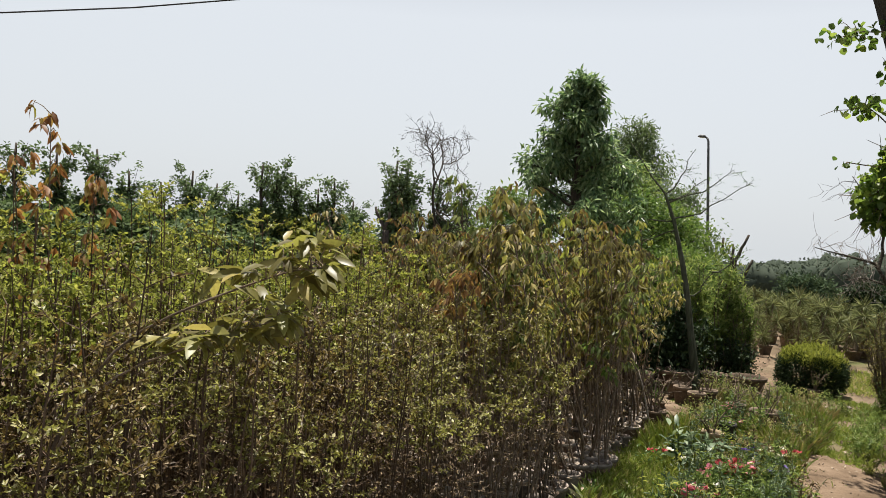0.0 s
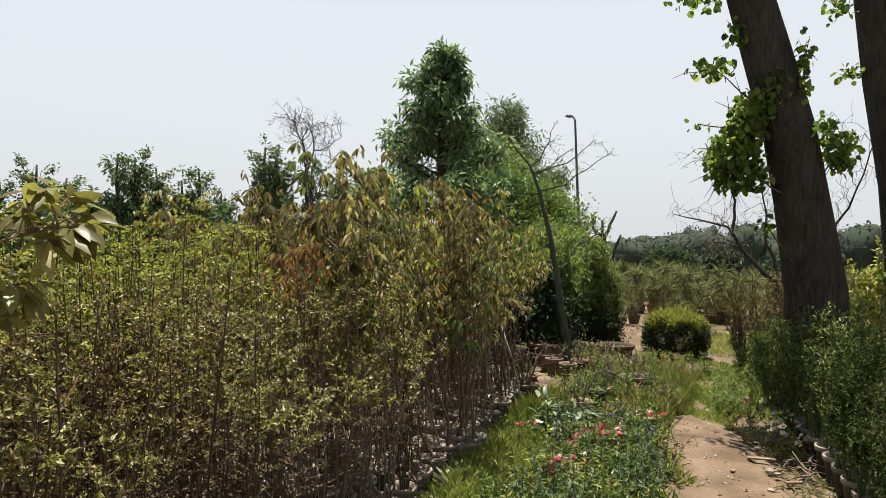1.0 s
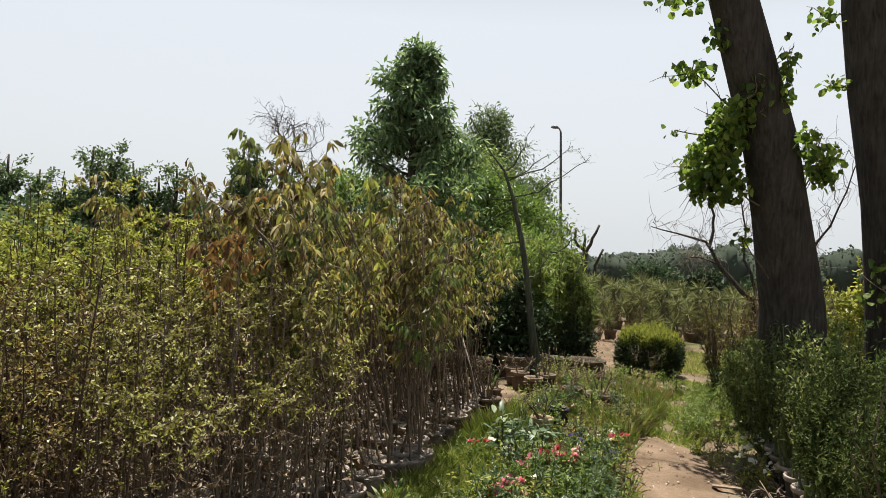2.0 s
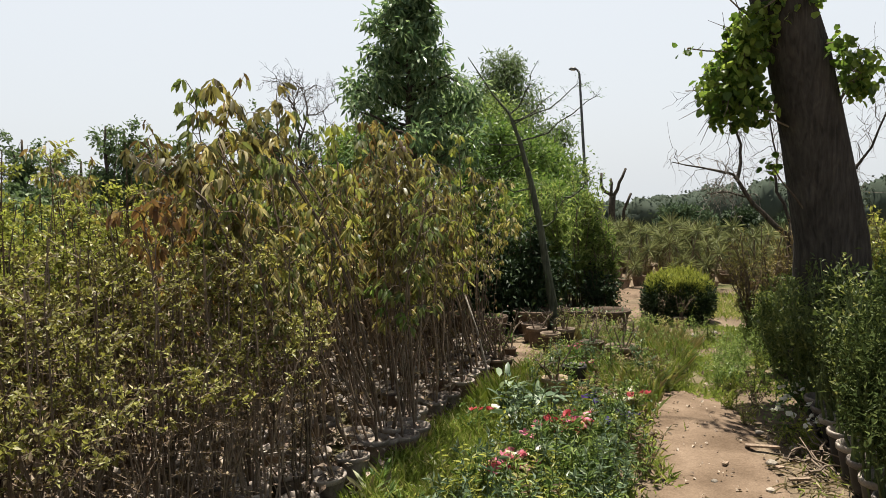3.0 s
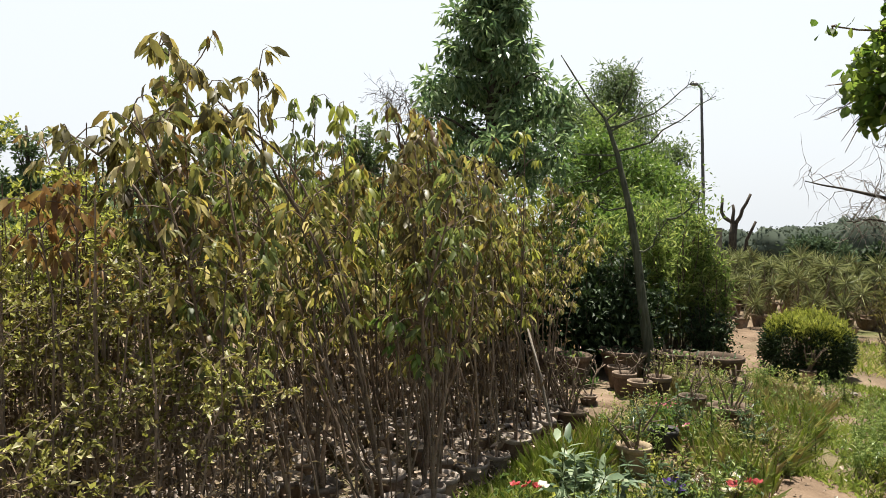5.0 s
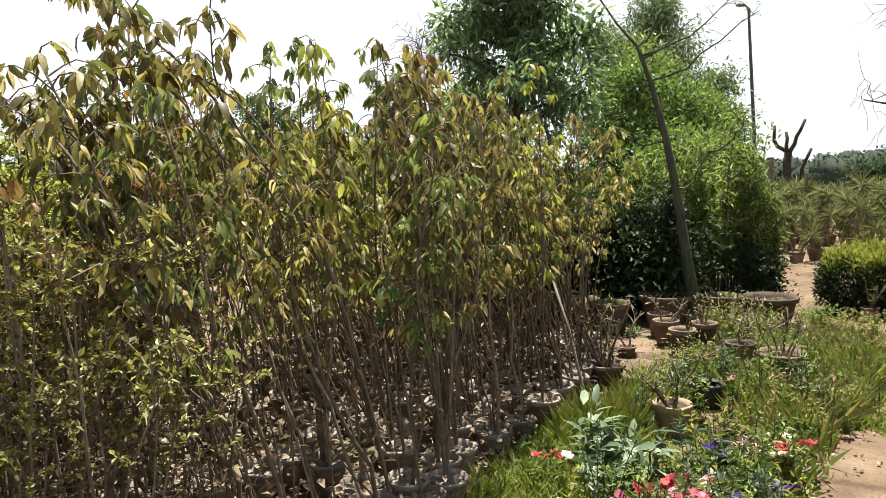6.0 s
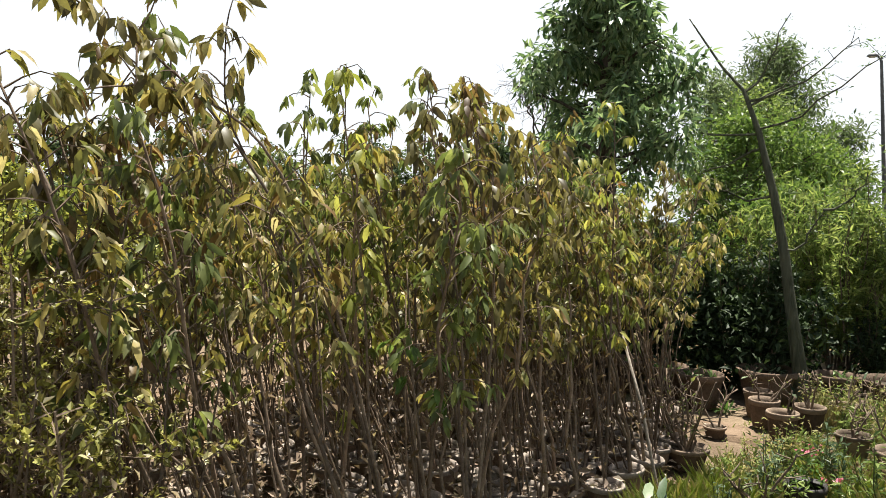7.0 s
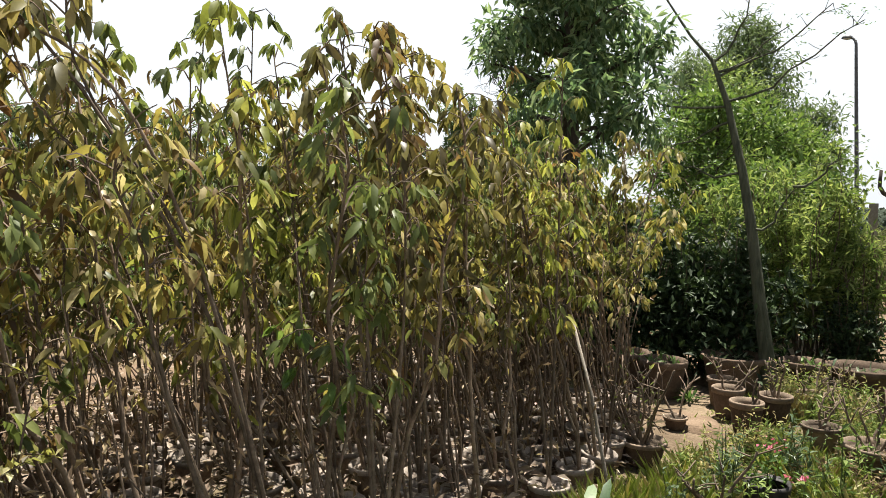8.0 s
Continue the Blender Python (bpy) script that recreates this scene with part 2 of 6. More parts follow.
def ground_material():
    m, nt, b = shader("dry_earth", 1.0, 0.1)
    earth = ramp(nt, noise_out(nt, 1.2, 6), [(0.32, (0.10, 0.074, 0.05)), (0.7, (0.21, 0.16, 0.11))])
    green = ramp(nt, noise_out(nt, 0.35, 6), [(0.52, (0.0, 0.0, 0.0)), (0.68, (1, 1, 1))])
    col = mixed(nt, green, earth, (0.085, 0.095, 0.035))
    grit = ramp(nt, noise_out(nt, 45, 4), [(0.3, (0.65, 0.63, 0.6)), (0.72, (1.25, 1.23, 1.2))])
    nt.links.new(mixed(nt, 0.8, col, grit, "MULTIPLY"), b.inputs["Base Color"])
    bump(nt, b, noise_out(nt, 22, 6), 0.7, 0.03)
    return m


def path_material():
    m, nt, b = shader("trodden_sandy_earth", 1.0, 0.1)
    base = ramp(nt, noise_out(nt, 2.5, 6), [(0.3, (0.105, 0.073, 0.048)), (0.55, (0.17, 0.122, 0.084)), (0.75, (0.225, 0.166, 0.118))])
    grit = ramp(nt, noise_out(nt, 70, 4), [(0.3, (0.7, 0.68, 0.66)), (0.72, (1.18, 1.16, 1.14))])
    nt.links.new(mixed(nt, 0.75, base, grit, "MULTIPLY"), b.inputs["Base Color"])
    bump(nt, b, noise_out(nt, 18, 7), 0.6, 0.03)
    return m


EARTH, SAND = ground_material(), path_material()


# ---- mesh builders ----
class Geo:
    def __init__(self):
        self.v, self.f, self.n = [], [], 0

    def add(self, verts, faces):
        verts = np.asarray(verts, float)
        if len(verts) == 0:
            return self
        self.v.append(verts)
        self.f.extend((np.asarray(faces) + self.n).tolist() if not isinstance(faces, list) else [[i + self.n for i in q] for q in faces])
        self.n += len(verts)
        return self

    def mesh(self, name, material, smooth=False):
        me = bpy.data.meshes.new(name)
        me.from_pydata(np.concatenate(self.v).tolist() if self.v else [], [], self.f)
        me.materials.append(material)
        if smooth:
            me.polygons.foreach_set("use_smooth", [True] * len(me.polygons))
        me.update()
        return me


def part(name, geo, material, parent=None, label="", smooth=False, kind=""):
    ob = new(name, geo.mesh(name, material, smooth))
    if parent:
        ob.parent = parent
    return tagged(ob, label, kind=kind)


def thing(name, label, category, group="", kind="", at=None):
    ob = new(name)
    ob.empty_display_size = 0.2
    if at is not None:
        ob.matrix_basis = at
    return tagged(ob, label, category, group, kind)


def copy_at(ob, m):
    """A copy at the full pose m, whatever the scale of the first one."""
    return copy_thing(ob, m @ Matrix.Diagonal((1 / ob.scale[0], 1 / ob.scale[1], 1 / ob.scale[2], 1)))


def unit(a):
    return a / np.maximum(np.linalg.norm(a, axis=-1, keepdims=True), 1e-9)


def leaf_set(rng, base, way, length, width, fold=0.2, curl=0.15, fine=False):
    """Leaves from their bases along their ways; folded on the midrib, tips curled down."""
    base, way = np.asarray(base, float), unit(np.asarray(way, float))
    n = len(base)
    length, width = np.broadcast_to(length, n)[:, None], np.broadcast_to(width, n)[:, None]
    side = unit(np.cross(way, rng.normal(0, 0.45, (n, 3)) + (0, 0, 1)))
    up = np.cross(side, way)
    tip = base + way * length - up * length * curl
    r = base + way * length * 0.42 + side * width * 0.5 + up * width * fold
    l = base + way * length * 0.42 - side * width * 0.5 + up * width * fold
    if fine:
        v = np.stack([base, r, tip, l], 1).reshape(-1, 3)
        f = np.array([[0, 1, 2], [0, 2, 3]])
        k = 4
    else:
        m1 = base + way * length * 0.30 - up * length * curl * 0.08
        m2 = base + way * length * 0.72 - up * length * curl * 0.48
        r1, l1 = m1 + side * width * 0.48 + up * width * fold, m1 - side * width * 0.48 + up * width * fold
        r2, l2 = m2 + side * width * 0.40 + up * width * fold * 0.6, m2 - side * width * 0.40 + up * width * fold * 0.6
        v = np.stack([base, r1, m1, l1, r2, m2, l2, tip], 1).reshape(-1, 3)
        f = [[0, 1, 2], [0, 2, 3], [1, 4, 5, 2], [2, 5, 6, 3], [4, 7, 5], [5, 7, 6]]
        return v, [[i + 8 * j for i in q] for j in range(n) for q in f]
    return v, (f[None] + (np.arange(n) * k)[:, None, None]).reshape(-1, 3)


def tube(points, radii, sides=5, cap=True):
    p = np.asarray(points, float)
    r = np.broadcast_to(radii, len(p))
    t = unit(np.gradient(p, axis=0))
    ref = np.array([1.0, 0, 0]) if abs(t[0][0]) < 0.8 else np.array([0, 1.0, 0])
    a = unit(np.cross(t, ref))
    b = np.cross(t, a)
    ang = np.arange(sides) * 2 * math.pi / sides
    ring = p[:, None] + r[:, None, None] * (np.cos(ang)[None, :, None] * a[:, None] + np.sin(ang)[None, :, None] * b[:, None])
    faces = []
    for i in range(len(p) - 1):
        for j in range(sides):
            k = (j + 1) % sides
            faces.append([i * sides + j, i * sides + k, (i + 1) * sides + k, (i + 1) * sides + j])
    if cap:
        faces.append([(len(p) - 1) * sides + j for j in range(sides)])
    return ring.reshape(-1, 3), faces


def lathe(profile, sides=16, squash=1.0, wobble=None):
    v, f = [], []
    for i, (r, z) in enumerate(profile):
        for j in range(sides):
            a = 2 * math.pi * j / sides
            w = 1 if wobble is None else 1 + wobble * math.sin(3 * a + i)
            v.append((r * w * math.cos(a), r * w * squash * math.sin(a), z))
    for i in range(len(profile) - 1):
        for j in range(sides):
            k = (j + 1) % sides
            f.append([i * sides + j, i * sides + k, (i + 1) * sides + k, (i + 1) * sides + j])
    return np.array(v), f


def bend(rng, start, end, k=6, sway=0.05, sag=0.0):
    s = np.linspace(0, 1, k)[:, None]
    p = np.asarray(start) * (1 - s) + np.asarray(end) * s
    off = np.cumsum(rng.normal(0, sway, (k, 3)), 0)
    off = off - s * off[-1] - (1 - s) * off[0]
    p = p + off
    p[:, 2] += sag * 4 * (s * (1 - s))[:, 0]
    return p


def along(p, s):
    x = np.clip(s, 0, 1) * (len(p) - 1)
    i = np.minimum(x.astype(int), len(p) - 2)
    return p[i] + (p[i + 1] - p[i]) * (x - i)[:, None]


def ball(rng, n):
    return unit(rng.normal(0, 1, (n, 3)))


# ---- ground ----
def hollow(x, y):
    return 0.035 * math.sin(x * 1.7 + 0.4) * math.sin(y * 1.3) + 0.02 * math.sin(x * 3.9 + y * 2.7)


def build_ground():
    xs = sorted(set([-2500, -900, -300, -120, -60, -30, -18] + [round(-12 + 0.3 * i, 2) for i in range(54)] + [6, 10, 18, 40, 120, 300, 900, 2500]))
    ys = sorted(set([-2500, -600, -150, -40, -12] + [round(-4 + 0.3 * i, 2) for i in range(74)] + [20, 24, 30, 40, 70, 150, 300, 900, 2500]))
    v = [(x, y, hollow(x, y) - 0.055 if -12 <= x <= 4 and -4 <= y <= 18 else -0.055) for y in ys for x in xs]
    w = len(xs)
    f = [[j * w + i, j * w + i + 1, (j + 1) * w + i + 1, (j + 1) * w + i] for j in range(len(ys) - 1) for i in range(w - 1)]
    g = Geo().add(v, f)
    return tagged(part("ground", g, EARTH, smooth=True), "dry brown earth with patches of low green", "ground", kind="structure")


def path_mid(y):
    return -0.19 - max(0.0, 0.175 * (y - 7)) - 0.1 * math.exp(-((y - 8.3) / 1.2) ** 2) + 0.04 * math.sin(y * 1.3)


def path_half(y):
    wide = 0.42 if y < 8.6 else max(0.04, 0.42 - 0.45 * (y - 8.6) ** 1.6)
    return wide + 0.1 * math.exp(-((y - 8.3) / 1.2) ** 2) + 0.06 * math.sin(y * 3.1) + 0.04 * math.sin(y * 7.7 + 1) + 0.03 * math.sin(y * 17)


def build_path():
    v, f = [], []
    ys = np.arange(-3, 9.6, 0.12)
    for j, y in enumerate(ys):
        for i in range(9):
            s = i / 4 - 1
            x = path_mid(y) + s * path_half(y) + (0.03 * math.sin(23 * y + 5 * s) + 0.05 * noise.noise((s * 9, y * 2.5, 3))) * (abs(s) > 0.6)
            v.append((x, y, hollow(x, y) - 0.028 - 0.03 * max(0, y - 9.2) + 0.012 * noise.noise((x * 4, y * 4, 0)) - 0.012 * (abs(s) > 0.7) - 0.04 * (abs(s) > 0.9)))
            if j and i:
                f.append([(j - 1) * 9 + i - 1, (j - 1) * 9 + i, j * 9 + i, j * 9 + i - 1])
    return tagged(part("path", Geo().add(v, f), SAND, smooth=True), "narrow trodden path of pale sandy earth", "path", kind="structure")


def bare_patch(cx, cy, rx, ry):
    v, f = [(cx, cy, 0.0)], []
    for k, s in enumerate((0.45, 0.8, 1.0)):
        for j in range(20):
            a = 2 * math.pi * j / 20
            w = s * (1 + 0.18 * math.sin(3 * a + cx) + 0.08 * math.sin(7 * a))
            v.append((cx + rx * w * math.cos(a), cy + ry * w * math.sin(a), -0.004 if k < 2 else -0.08))
    for j in range(20):
        q = (j + 1) % 20
        f.append([0, 1 + j, 1 + q])
        for k in range(2):
            f.append([1 + k * 20 + j, 1 + (k + 1) * 20 + j, 1 + (k + 1) * 20 + q, 1 + k * 20 + q])
    return tagged(part("ground_patch", Geo().add(v, f), SAND, smooth=True), "bare patch of pale sandy earth", "bare ground", kind="structure")


build_ground()
build_path()
bare_patch(-3.05, 10.6, 0.5, 0.25)
bare_patch(-1.2, 12.7, 0.42, 0.28)
bare_patch(-1.5, 9.1, 0.5, 0.5)
bare_patch(-2.2, 9.75, 0.26, 0.4)
bare_patch(-2.3, 14.7, 0.35, 0.9)
bare_patch(-2.85, 16.9, 0.35, 1.7)
bare_patch(-6.95, 6.5, 1.0, 5.0)


# ---- pots ----
def pot_parts(owner, r=0.13, h=0.25, material=CLAY, label="", fill=SOIL, sides=16, rim=None):
    t = 0.012
    low = [(0.0, 0.0), (r * 0.66, 0.0), (r * 0.70, 0.01), (r * 0.83, h * 0.42), (r * 0.93, h * 0.8), (r * 0.95, h * 0.825)]
    lip = [(r * 0.95, h * 0.815), (r * 1.02, h * 0.83), (r * 1.04, h * 0.97), (r * 1.01, h), (r * 1.01 - t, h), (r * 0.93 - t, h * 0.86), (r * 0.9 - t, h * 0.8)]
    body = part("pot", Geo().add(*lathe(low, sides, wobble=0.006)), material, owner, label, True)
    part("rim", Geo().add(*lathe(lip, sides, wobble=0.006)), rim or material, owner, "pale crusted rim" if rim else "", True)
    v, f = [(0, 0, h * 0.86)], []
    for k, s in enumerate((0.5, 0.9)):
        for j in range(sides):
            a = 2 * math.pi * j / sides
            v.append((r * s * math.cos(a), r * s * math.sin(a), h * (0.85 - 0.05 * k) + 0.011 * math.sin(5 * a + 40 * r + k) + 0.008 * math.sin(3 * a + 90 * h)))
    for j in range(sides):
        q = (j + 1) % sides
        f += [[0, 1 + j, 1 + q], [1 + j, 1 + sides + j, 1 + sides + q, 1 + q]]
    part("soil", Geo().add(v, f), fill, owner, "", True)
    return body


# ---- potted saplings ----
def fine_shrub(seed, height, material=FINE_LEAF, tint="olive", leaf=1.0, group="potted small-leaved shrubs in the nursery bed", low_leaves=(4, 10), stem=FINE_STEM, dry=TAN_LEAF):
    """Clay pot with a thicket of thin upright twigs and small leaves."""
    rng = np.random.default_rng(seed)
    own = thing("potted_shrub", f"potted twiggy shrub with small {tint} leaves", "shrub", group)
    pot_parts(own, 0.118, 0.18, CLAY if seed % 2 else GREY_CLAY, sides=12, rim=CRUST)
    wood, bases, ways, sizes, low_bases, low_ways, low_sizes = Geo(), [], [], [], [], [], []
    for s in range(7):
        a = rng.uniform(0, 6.28)
        top = np.array([math.cos(a), math.sin(a), 0]) * rng.uniform(0.04, 0.30) + (0, 0, height * (1.12 if s == 0 else rng.uniform(0.68, 1.0)))
        p = bend(rng, (0.04 * math.cos(a), 0.04 * math.sin(a), 0.13), top, 7, 0.02)
        wood.add(*tube(p, np.linspace(0.0085, 0.003, 7), 4))
        for b in range(14):
            q = along(p, np.array([rng.uniform(0.12, 1) ** 0.75]))[0]
            d = unit(rng.normal(0, 1, 3) * (1, 1, 0.4) + (0, 0, 0.7))
            e = q + d * rng.uniform(0.08, 0.24)
            tw = bend(rng, q, e, 3, 0.01)
            wood.add(*tube(tw, (0.0028, 0.0022, 0.0015), 3, False))
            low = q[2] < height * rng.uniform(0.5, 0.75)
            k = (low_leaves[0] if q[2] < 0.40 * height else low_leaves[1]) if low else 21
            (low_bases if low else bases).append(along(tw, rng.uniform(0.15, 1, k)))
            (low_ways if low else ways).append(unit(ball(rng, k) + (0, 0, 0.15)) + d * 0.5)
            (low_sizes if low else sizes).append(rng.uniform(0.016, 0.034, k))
    part("branchwork", wood, stem, own, "thin brown twigs")
    ln = np.concatenate(sizes) * leaf
    part("foliage", Geo().add(*leaf_set(rng, np.concatenate(bases), np.concatenate(ways), ln, ln * 0.55, 0.15, 0.1, True)), material, own, f"small {tint} leaves")
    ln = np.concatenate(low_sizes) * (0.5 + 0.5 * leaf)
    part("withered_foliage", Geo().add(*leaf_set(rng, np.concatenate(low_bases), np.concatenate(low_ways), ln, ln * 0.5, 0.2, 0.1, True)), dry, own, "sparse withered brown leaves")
    return own


def droop_cluster(rng, q, d, n, size, spread=0.6):
    """A hanging whorl of long leaflets at the end of a petiole."""
    way = unit(ball(rng, n) * (1, 1, 0.45) * spread + np.array([0, 0, -0.68 if spread < 0.9 else -0.2]) + np.asarray(d) * 0.35)
    base = np.asarray(q) + ball(rng, n) * 0.022
    return base, way, rng.uniform(0.7, 1.15, n) * size


def droop_stem(rng, start, top, radius, clusters, wood, fine, leaf, from_s=0.4, size=0.115, reach=0.22, arch=0.0):
    p = bend(rng, start, top, 9, 0.034, arch)
    wood.add(*tube(p, np.linspace(radius, radius * 0.3, 9), 5))
    for c in range(clusters):
        s = from_s + (1 - from_s) * ((c + rng.uniform(0, 1)) / clusters) ** 0.8
        q = along(p, np.array([min(s, 1.0)]))[0]
        d = unit(rng.normal(0, 1, 3) * (1, 1, 0.3) + (0, 0, 0.4))
        e = q + d * rng.uniform(0.3, 1) * reach
        tw = bend(rng, q, e, 4, 0.008, 0.03)
        fine.add(*tube(tw, np.linspace(0.0042, 0.0018, 4), 3, False))
        b, w, ln = droop_cluster(rng, tw[-1], d, int(rng.integers(4, 8)), size, 0.8)
        leaf.append((b, w, ln))
        if rng.uniform() < 0.5:
            b, w, ln = droop_cluster(rng, tw[2], d, 3, size * 0.9)
            leaf.append((b, w, ln))
    b, w, ln = droop_cluster(rng, p[-1], (0, 0, 0.5), 8, size)
    leaf.append((b, w, ln))


def droop_sapling(seed, height, lean, stems=2, material=DROOP_LEAF, tint="yellowing green", clusters=38, size=0.088):
    rng = np.random.default_rng(seed)
    own = thing("potted_sapling", f"tall potted sapling with drooping {tint} leaves", "sapling", "tall potted saplings in the nursery bed")
    pot_parts(own, 0.122, 0.185, CLAY if seed % 3 else GREY_CLAY, sides=16, rim=CRUST)
    leaf, fine = [], Geo()
    for s in range(stems):
        wood = Geo()
        a = rng.uniform(0, 6.28)
        top = np.array([math.cos(a), math.sin(a), 0]) * rng.uniform(0.03, 0.42) + np.array(lean) * 1.5 + (0, 0, height * (1 if s == 0 else rng.uniform(0.7, 0.95)))
        droop_stem(rng, (0.03 * math.cos(a), 0.03 * math.sin(a), 0.13), top, rng.uniform(0.009, 0.0145), clusters // stems, wood, fine, leaf, 0.46, size)
        part("stem", wood, STEM if s else PALE_STEM, own, "thin woody stem", True)
    part("twig", fine, STEM, own, "", False, "stuff")
    for s in range(2):
        a = rng.uniform(0, 6.28)
        q = np.array([math.cos(a), math.sin(a), 0]) * 0.05 + (0, 0, 0.13)
        e = q + np.array(lean) * 0.7 + (rng.normal(0, 0.16), rng.normal(0, 0.16), rng.uniform(0.7, 1.5))
        wood = Geo().add(*tube(bend(rng, q, e, 6, 0.02), np.linspace(0.0065, 0.003, 6), 4))
        part("stem", wood, STEM if s else PALE_STEM, own, "thin bare stem", True)
    n = 40
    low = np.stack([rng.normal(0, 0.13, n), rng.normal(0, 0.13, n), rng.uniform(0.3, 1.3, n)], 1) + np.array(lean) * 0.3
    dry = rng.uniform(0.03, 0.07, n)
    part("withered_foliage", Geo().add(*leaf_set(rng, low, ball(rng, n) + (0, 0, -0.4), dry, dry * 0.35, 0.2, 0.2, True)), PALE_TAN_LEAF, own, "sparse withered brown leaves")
    b, w, ln = (np.concatenate(x) for x in zip(*leaf))
    part("foliage", Geo().add(*leaf_set(rng, b, w, ln, ln * 0.31, 0.16, 0.4)), material, own, f"drooping {tint} leaves", True)
    return own


def bed_edge(y):
    return -2.30 - max(0.0, 0.115 * (y - 5))


def put(makers, spots, rng, tilt=3, turn=180):
    first = {}
    for i, (x, y) in enumerate(spots):
        k = int(rng.integers(0, len(makers)))
        m = pose(x, y, hollow(x, y) - 0.05, rng.normal(0, tilt * 0.4), rng.normal(0, tilt * 0.4), rng.uniform(-turn, turn)) @ Matrix.Scale(rng.uniform(0.93, 1.07) * (1.0 if y < 7.2 else 0.96), 4)
        if k not in first:
            first[k] = makers[k]()
            first[k].matrix_basis = m
        else:
            copy_at(first[k], m)


rng = np.random.default_rng(7)
spots_fine, spots_lime, spots_tall = [], [], []
KEEP_CLEAR = [(-3.0, 6.25), (-3.25, 5.6), (-3.05, 1.45), (-5.0, 2.6), (-3.75, 6.1), (-3.1, 4.95), (-2.5, 6.85), (-3.2, 7.75), (-2.72, 7.25), (-3.64, 6.95), (-3.17, 7.15), (-2.75, 8.35), (-3.5, 6.6), (-2.9, 6.5), (-3.1, 7.5), (-2.95, 9.3), (-3.2, 9.75)]
for row in range(11):
    y = -0.6 + rng.uniform(0, 0.15)
    while y < (9.9 if row < 1 else 10.5):
        x = bed_edge(y) - 0.14 - row * 0.305 + rng.normal(0, 0.018)
        split = 5.3 + 0.34 * (bed_edge(y) - x) + 0.12 * math.sin(row * 1.3)
        free = all((x - a) ** 2 + (y - b) ** 2 > 0.05 for a, b in KEEP_CLEAR)
        if y < split:
            if free:
                (spots_lime if row > 4 and rng.uniform() < 0.85 else spots_fine).append((x, y))
            y += 0.34 + abs(rng.normal(0, 0.03))
        else:
            if free and (row < 3 or y > 8.0 or rng.uniform() < 0.68):
                spots_tall.append((x, y))
            y += (0.31 if y < 8.0 else 0.25) + abs(rng.normal(0, 0.03))
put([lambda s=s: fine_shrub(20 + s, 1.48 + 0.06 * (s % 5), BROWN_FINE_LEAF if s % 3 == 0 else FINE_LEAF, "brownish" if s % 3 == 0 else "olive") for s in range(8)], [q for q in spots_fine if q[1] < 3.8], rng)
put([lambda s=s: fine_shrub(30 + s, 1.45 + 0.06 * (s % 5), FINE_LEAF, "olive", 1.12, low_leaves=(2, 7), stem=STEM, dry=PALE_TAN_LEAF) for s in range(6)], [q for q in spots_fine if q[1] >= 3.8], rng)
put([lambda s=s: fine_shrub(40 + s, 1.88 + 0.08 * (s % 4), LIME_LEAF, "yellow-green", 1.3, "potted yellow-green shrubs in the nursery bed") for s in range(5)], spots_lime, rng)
tall = [
    lambda: droop_sapling(1, 2.28, (-0.30, -0.25, 0), 2),
    lambda: droop_sapling(2, 2.12, (-0.20, -0.10, 0), 2, OLIVE_GREEN_LEAF, "olive-green"),
    lambda: droop_sapling(3, 2.38, (-0.35, -0.3, 0), 1, clusters=34),
    lambda: droop_sapling(4, 2.05, (0.0, -0.2, 0), 3, clusters=48),
    lambda: droop_sapling(5, 2.2, (-0.2, 0.0, 0), 2, AMBER_LEAF, "amber"),
    lambda: droop_sapling(6, 2.15, (-0.35, -0.15, 0), 2, OLIVE_LEAF, "olive-brown"),
    lambda: droop_sapling(7, 2.3, (-0.05, -0.25, 0), 2),
    lambda: droop_sapling(8, 1.95, (-0.3, -0.2, 0), 1, LIME_LEAF, "yellow-green", 32),
    lambda: droop_sapling(9, 2.28, (-0.1, -0.1, 0), 2, OLIVE_LEAF, "olive-brown"),
    lambda: droop_sapling(10, 2.42, (-0.25, -0.3, 0), 2),
    lambda: droop_sapling(11, 2.2, (-0.4, -0.2, 0), 2, LIME_LEAF, "yellow-green"),
    lambda: droop_sapling(13, 2.15, (-0.3, -0.2, 0), 2, OLIVE_GREEN_LEAF, "green"),
    lambda: droop_sapling(14, 2.1, (-0.2, -0.3, 0), 2, OLIVE_GREEN_LEAF, "olive-green"),
    lambda: droop_sapling(12, 2.3, (-0.2, -0.2, 0), 1, clusters=34),
]
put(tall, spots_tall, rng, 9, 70)


